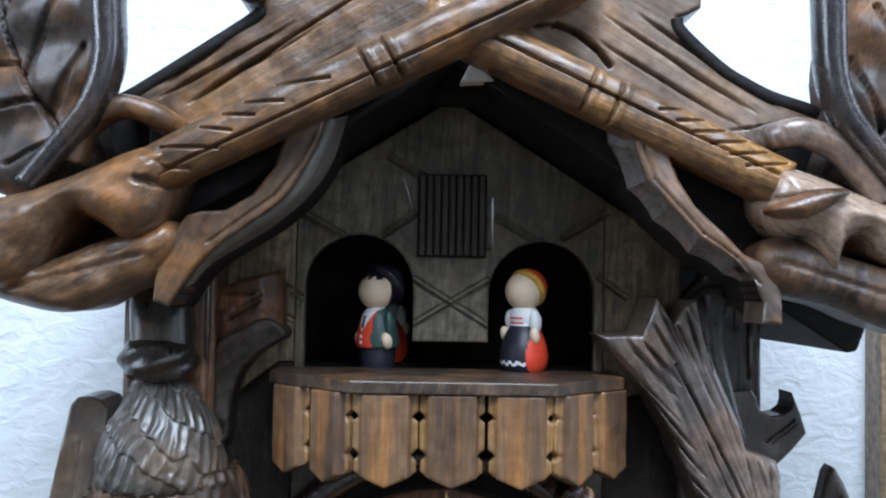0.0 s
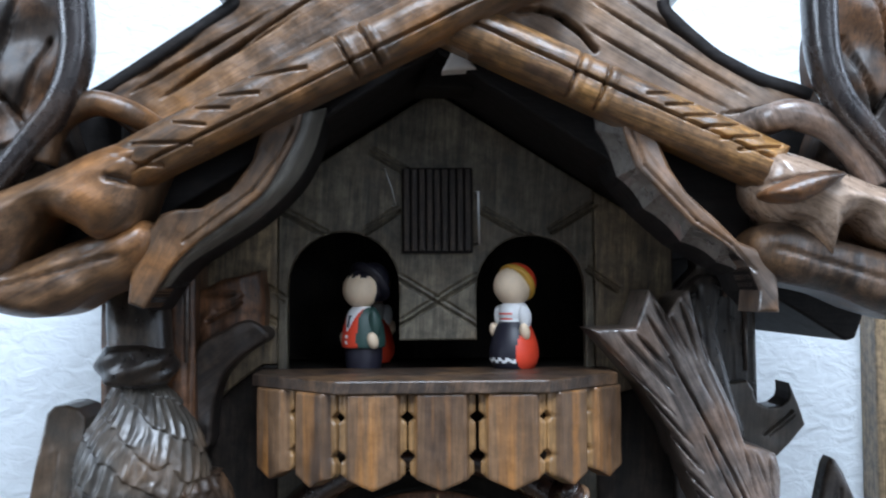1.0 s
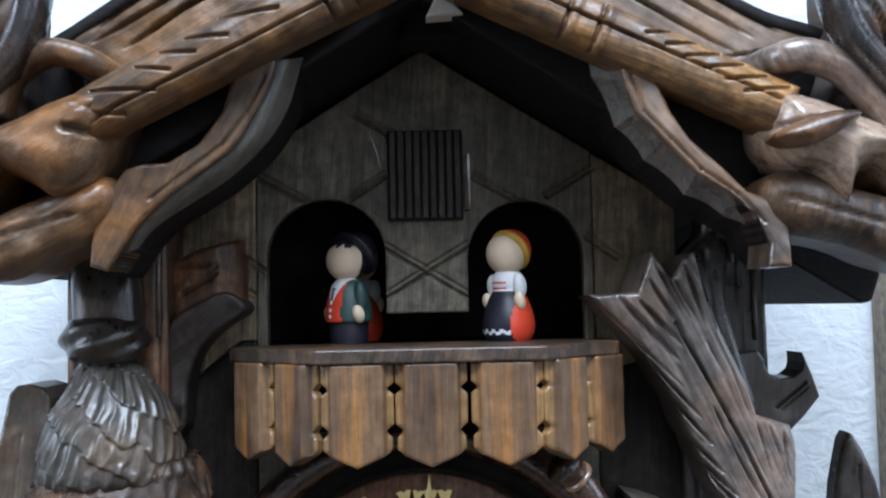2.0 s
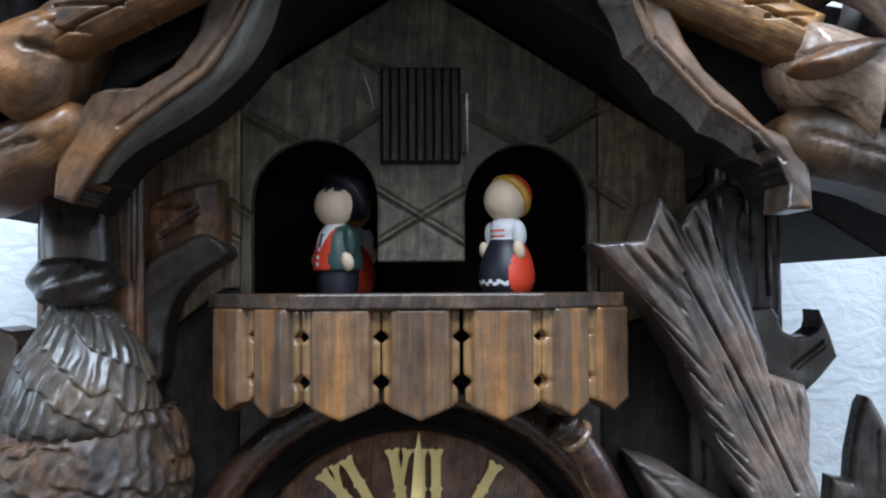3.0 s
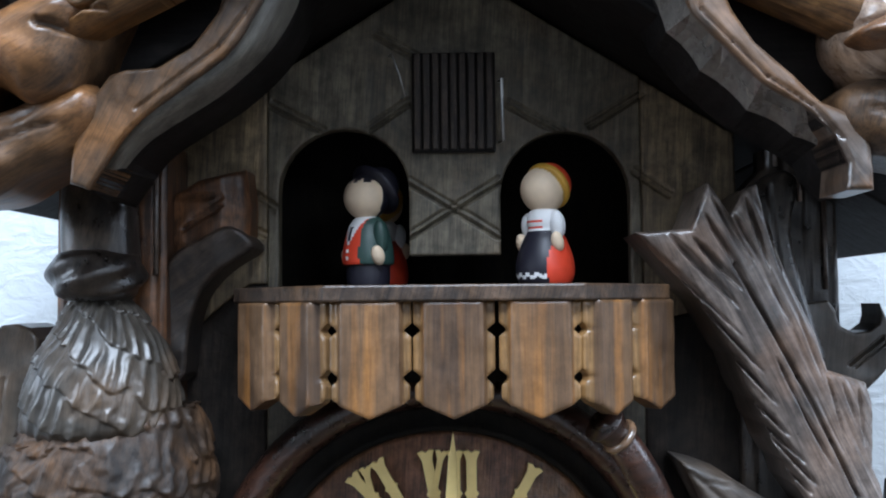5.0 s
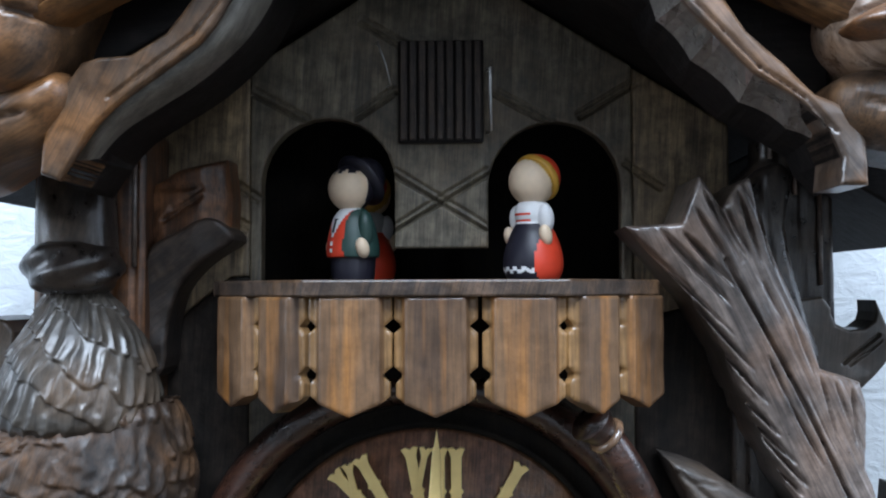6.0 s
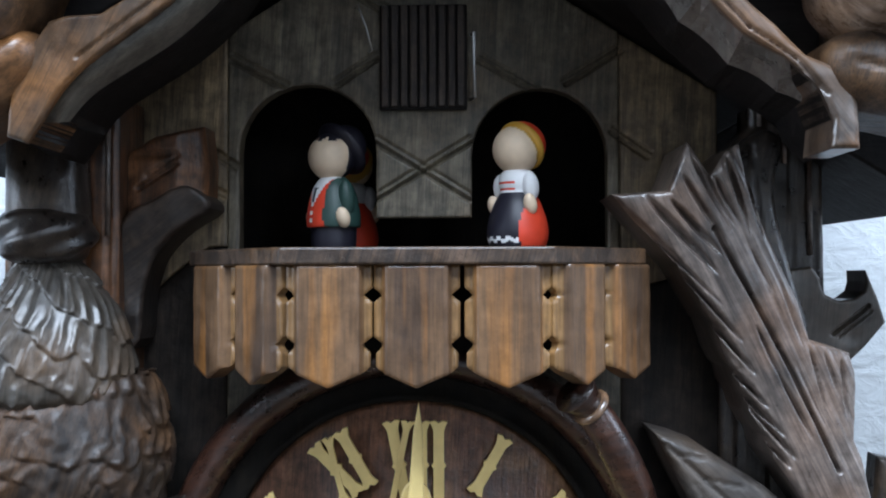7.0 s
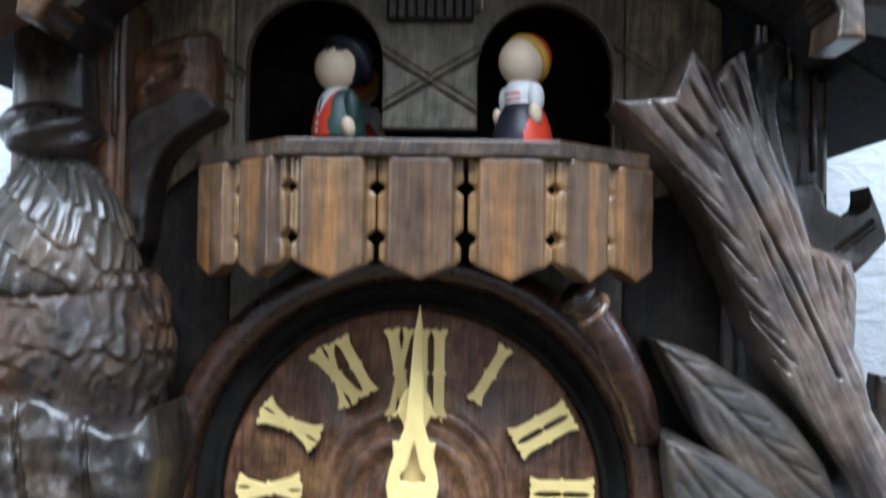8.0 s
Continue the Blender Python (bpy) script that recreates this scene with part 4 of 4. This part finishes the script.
def plumes(x, z, d):
    """Fine barbs over a body that is highest along the shaft."""
    across = (x - 105) * 0.92 + (z + 14) * 0.40
    fine = 0.10 * np.sin(across * 3.1 + 0.8 * np.sin(z / 13)) + 0.12 * np.sin(across * 1.7 + 1.0)
    return fine * np.clip((across + 1) / 3, 0.25, 1) + 5.0 * np.clip(1 - (np.abs(across - 3) / 26) ** 2.0, 0, 1) - 0.6 * np.clip((across - 2) / 3, 0, 1)


part("tail", relief("tail", TAIL_OUT, -32, -2, res=0.45, edge=1.0, dome=1.5, grooves=SHAFT + FAN + BARBS, chips=0.4, shape=plumes), TAIL, clock, "grey-brown carved feather tail fanned upwards")
DARK_LEAF = [(100, 18), (104, 28), (108, 34), (112, 38), (117, 40), (122, 35), (119, 18), (124, -6), (130, -30), (112, -20), (104, 5)]
part("tail_leaf", relief("tail_leaf", curve(DARK_LEAF, 3), -20, -3, res=0.9, edge=3, dome=2, grooves=[(110, 40, 114, 0, 1.6, 1.5)]), DARK, clock)
LEAF_G = [(118, -8), (134, -6), (136.8, -10), (137, -12.3), (138.5, -15.5), (142.8, -17.7), (148.2, -17.1), (151.7, -14.5), (152.6, -11.3), (152.4, -7.2), (156.3, -16.6), (158.9, -25.1), (152, -33), (145.2, -39.6), (133.8, -33), (124, -30)]
part("oak_leaf", relief("oak_leaf", LEAF_G, -10, 8, res=0.45, edge=0.9, grooves=[(141, -29, 153, -19.5, 1.5, 2.0), (143, -30, 154, -21.3, 1.0, 1.2)], chips=0.5), FLARE, clock, "dark oak leaf lobe standing out from the side")
LEAF_S = [(155.4, -141.8), (157.5, -105), (159.3, -82.1), (160.2, -72.5), (167.5, -74), (168.5, -63), (170.4, -54.5), (172.7, -44.6), (174.8, -41.3), (176.9, -42.5), (180.4, -48.6), (185.3, -60.6), (190.1, -78.8), (195.3, -105), (191.1, -141.8)]
part("oak_leaf", relief("oak_leaf", LEAF_S, 2, 11, res=0.55, edge=1.5, dome=2, grooves=[(177, -136, 178, -55, 1.6, 1.6), (177, -97, 187, -78, 1.2, 1.4), (177, -105, 164, -86, 1.2, 1.4)], chips=0.6), DARK, clock, "pointed dark leaf beside the dial")
VEINS = [(80, -63, 132, -112, 2.0, 1.6)] + [(84 + 8 * i, -66 - 7.6 * i, 96 + 8 * i, -68 - 8.5 * i, 1.2, 1.0) for i in range(5)] + [(82 + 7 * i, -68 - 7 * i, 90 + 7 * i, -84 - 7 * i, 1.2, 1.0) for i in range(5)]
LEAF_L = [(77, -60), (85, -62), (93, -65), (102, -71), (112, -77), (121, -85), (131, -99), (140, -120), (112, -120), (102, -104), (92, -90), (83, -73)]
part("leaf", relief("leaf", LEAF_L, -30, -1, res=0.8, edge=2, dome=2.5, grooves=VEINS, chips=0.5), LEAFG, clock, "grey-brown veined leaf beside the dial")
LEAF_B = [(79, -91), (86, -92), (94, -95), (105, -100), (114, -107), (124, -122), (120, -140), (92, -140), (83, -120)]
part("leaf", relief("leaf", LEAF_B, -34, -1, res=0.8, edge=2, dome=2.5, grooves=[(81, -93, 112, -135, 2, 1.6), (88, -96, 108, -112, 1.2, 1), (84, -104, 100, -130, 1.2, 1)], chips=0.5), LEAFG, clock, "grey-brown veined leaf beside the dial")

# horn lying on the dial's rim
horn_line = curve([(54, -36, -49), (60, -36, -58), (66, -33, -69), (71, -28, -80), (75, -20, -92)], 6, False)
horn = part("horn", sweep("horn", horn_line, [5.2 + 0.8 * math.sin(3 * i / len(horn_line)) for i in range(len(horn_line))], 28), RIM, clock, "glossy dark hunting horn along the rim")
a, n = Vector((55.2, -36.5, -50.2)), Vector((-0.66, -0.38, 0.62)).normalized()
part("collar", sweep("collar", [a - n * 1.6, a - n * 1.2, a - n * 0.5, a + n * 0.5, a + n * 1.2, a + n * 1.6], [5.0, 6.1, 6.7, 6.7, 6.1, 5.0], 28), GLOSS, horn, "glossy brown ring round the horn")
part("mouth", sweep("mouth", [a + n * 1.2, a + n * 4, a + n * 7, a + n * 8.2, a + n * 8.4, a + n * 7.4, a + n * 4], [5.2, 5.8, 7.0, 7.6, 7.0, 6.0, 3.0], 28), RIM, horn, "dark flared horn mouth")

# ---- the dancing dolls on the stage ----


def doll(name, woman, x, y, turn, label):
    """A small painted peg doll turned from one piece, painted in zones; it looks along -y before it is turned."""
    verts, faces, zone = [], [], []
    slots = [SKIN, RED, GREEN, NAVY, WHITE, YELLOW]
    skin, red, green, navy, white, straw = range(6)
    n = 72

    def lump(profile, centre, colour, tilt=0.0):
        base, turned = len(verts), Matrix.Rotation(radians(tilt), 3, "X")
        for r, z in profile:
            for k in range(n):
                g = 2 * math.pi * k / n
                verts.append((Vector(centre) + turned @ Vector((r * math.sin(g), -r * math.cos(g), z))) / 1000)
        for i in range(len(profile) - 1):
            for k in range(n):
                f = (base + i * n + k, base + i * n + (k + 1) % n, base + (i + 1) * n + (k + 1) % n, base + (i + 1) * n + k)
                faces.append(f)
                m = sum((verts[v] for v in f), Vector()) * 250 - Vector(centre)
                zone.append(colour(m.x, m.y, m.z))

    def ball(centre, rx, rz, colour, tilt=0.0, rows=26):
        lump([(max(rx * math.sin(math.pi * i / rows), 0.02), -rz * math.cos(math.pi * i / rows)) for i in range(rows + 1)], centre, colour, tilt)

    if woman:
        def dress(px, py, pz):
            if pz > 20.5:
                return red if py < 0 and abs(px) < 3.6 and (21.4 < pz < 22.3 or 23.6 < pz < 24.3) else white
            if py > 0 or abs(px) > 7.6:
                return red
            hem = 3.4 + 0.45 * math.sin(1.7 * px)
            return white if hem < pz < hem + 1.5 else navy

        def head(px, py, pz):
            d = (0.87 * py + 0.5 * pz) / 8.6
            return skin if d < 0.02 else straw
        lump(curve([(8.5, 0), (10.2, 3), (10.8, 7), (10, 12), (8, 17.5), (6.2, 21), (6.6, 24), (5.8, 27.5), (3.2, 29.5)], 8, False), (0, 0, 0), dress)
        ball((0, -0.3, 36), 8.5, 8.7, head)
        # rolled straw brim and red crown, pushed back on the head
        brim = [(6.2, 2.0), (7.8, 1.2), (9.0, 1.8), (9.3, 3.0), (8.8, 4.2), (7.9, 4.6)]
        lump(curve(brim, 4, False), (0, -0.3, 36), lambda px, py, pz: straw, -58)
        lump(curve([(8.2, 4.2), (8.0, 6.0), (6.6, 8.4), (4.0, 10.0), (0.05, 10.6)], 5, False), (0, -0.3, 36), lambda px, py, pz: red, -58)
        for s in (-1, 1):
            ball((s * 6.9, -0.8, 22.6), 2.9, 5.2, lambda px, py, pz: white, 8)
            ball((s * 8.6, -2.8, 16.4), 2.3, 3.8, lambda px, py, pz: skin, 20)
    else:
        def suit(px, py, pz):
            if pz < 9.3:
                return navy
            if py < 0 and abs(px) < 0.42 * (pz - 15.5):
                return navy if abs(px) < 1.0 and 18.6 < pz < 23.2 else white
            if py < 0 and abs(px) < 5.4 - 0.05 * (pz - 9):
                return white if min(math.hypot(px, pz - 11.6), math.hypot(px, pz - 14.6)) < 0.75 else red
            return green

        def head(px, py, pz):
            fringe = 5.4 + 0.9 * math.sin(1.9 * px + 0.6)
            return navy if py > 1.5 or pz > fringe else skin
        lump(curve([(7.6, 0), (8.2, 4), (8.4, 9), (9.6, 9.6), (9.8, 13), (8.8, 19), (7.2, 24), (5.0, 27), (3.0, 28.5)], 8, False), (0, 0, 0), suit)
        ball((0, -0.8, 35), 8.6, 8.7, head)
        # wide black brim and crown, tipped back
        ball((0, 3.6, 38.2), 11.0, 3.4, lambda px, py, pz: navy, -52)
        ball((0, 6.2, 40.0), 7.4, 6.6, lambda px, py, pz: navy, -52)
        for s in (-1, 1):
            ball((s * 8.2, -0.2, 19.6), 2.9, 6.5, lambda px, py, pz: green, 6)
            ball((s * 9.6, -2.6, 12.6), 2.5, 3.8, lambda px, py, pz: skin, 18)
    me = mesh_of(name, verts, faces)
    for m in slots:
        me.materials.append(m)
    me.polygons.foreach_set("material_index", zone)
    ob = new(name, me)
    ob.matrix_world = pose(x / 1000, y / 1000, Z0 - 0.0005, 0, 0, turn)
    return tagged(ob, label, "doll", "dolls dancing on the clock's stage")


doll("dancing_doll", False, -32, 6, -48, "painted peg doll in green coat, red waistcoat and black cap")
doll("dancing_doll", True, 34, -4, -46, "painted peg doll in red skirt, dark apron and white blouse")
doll("dancing_doll", True, -30, 45, 170, "painted red-skirted peg doll at the dark stage's rear")
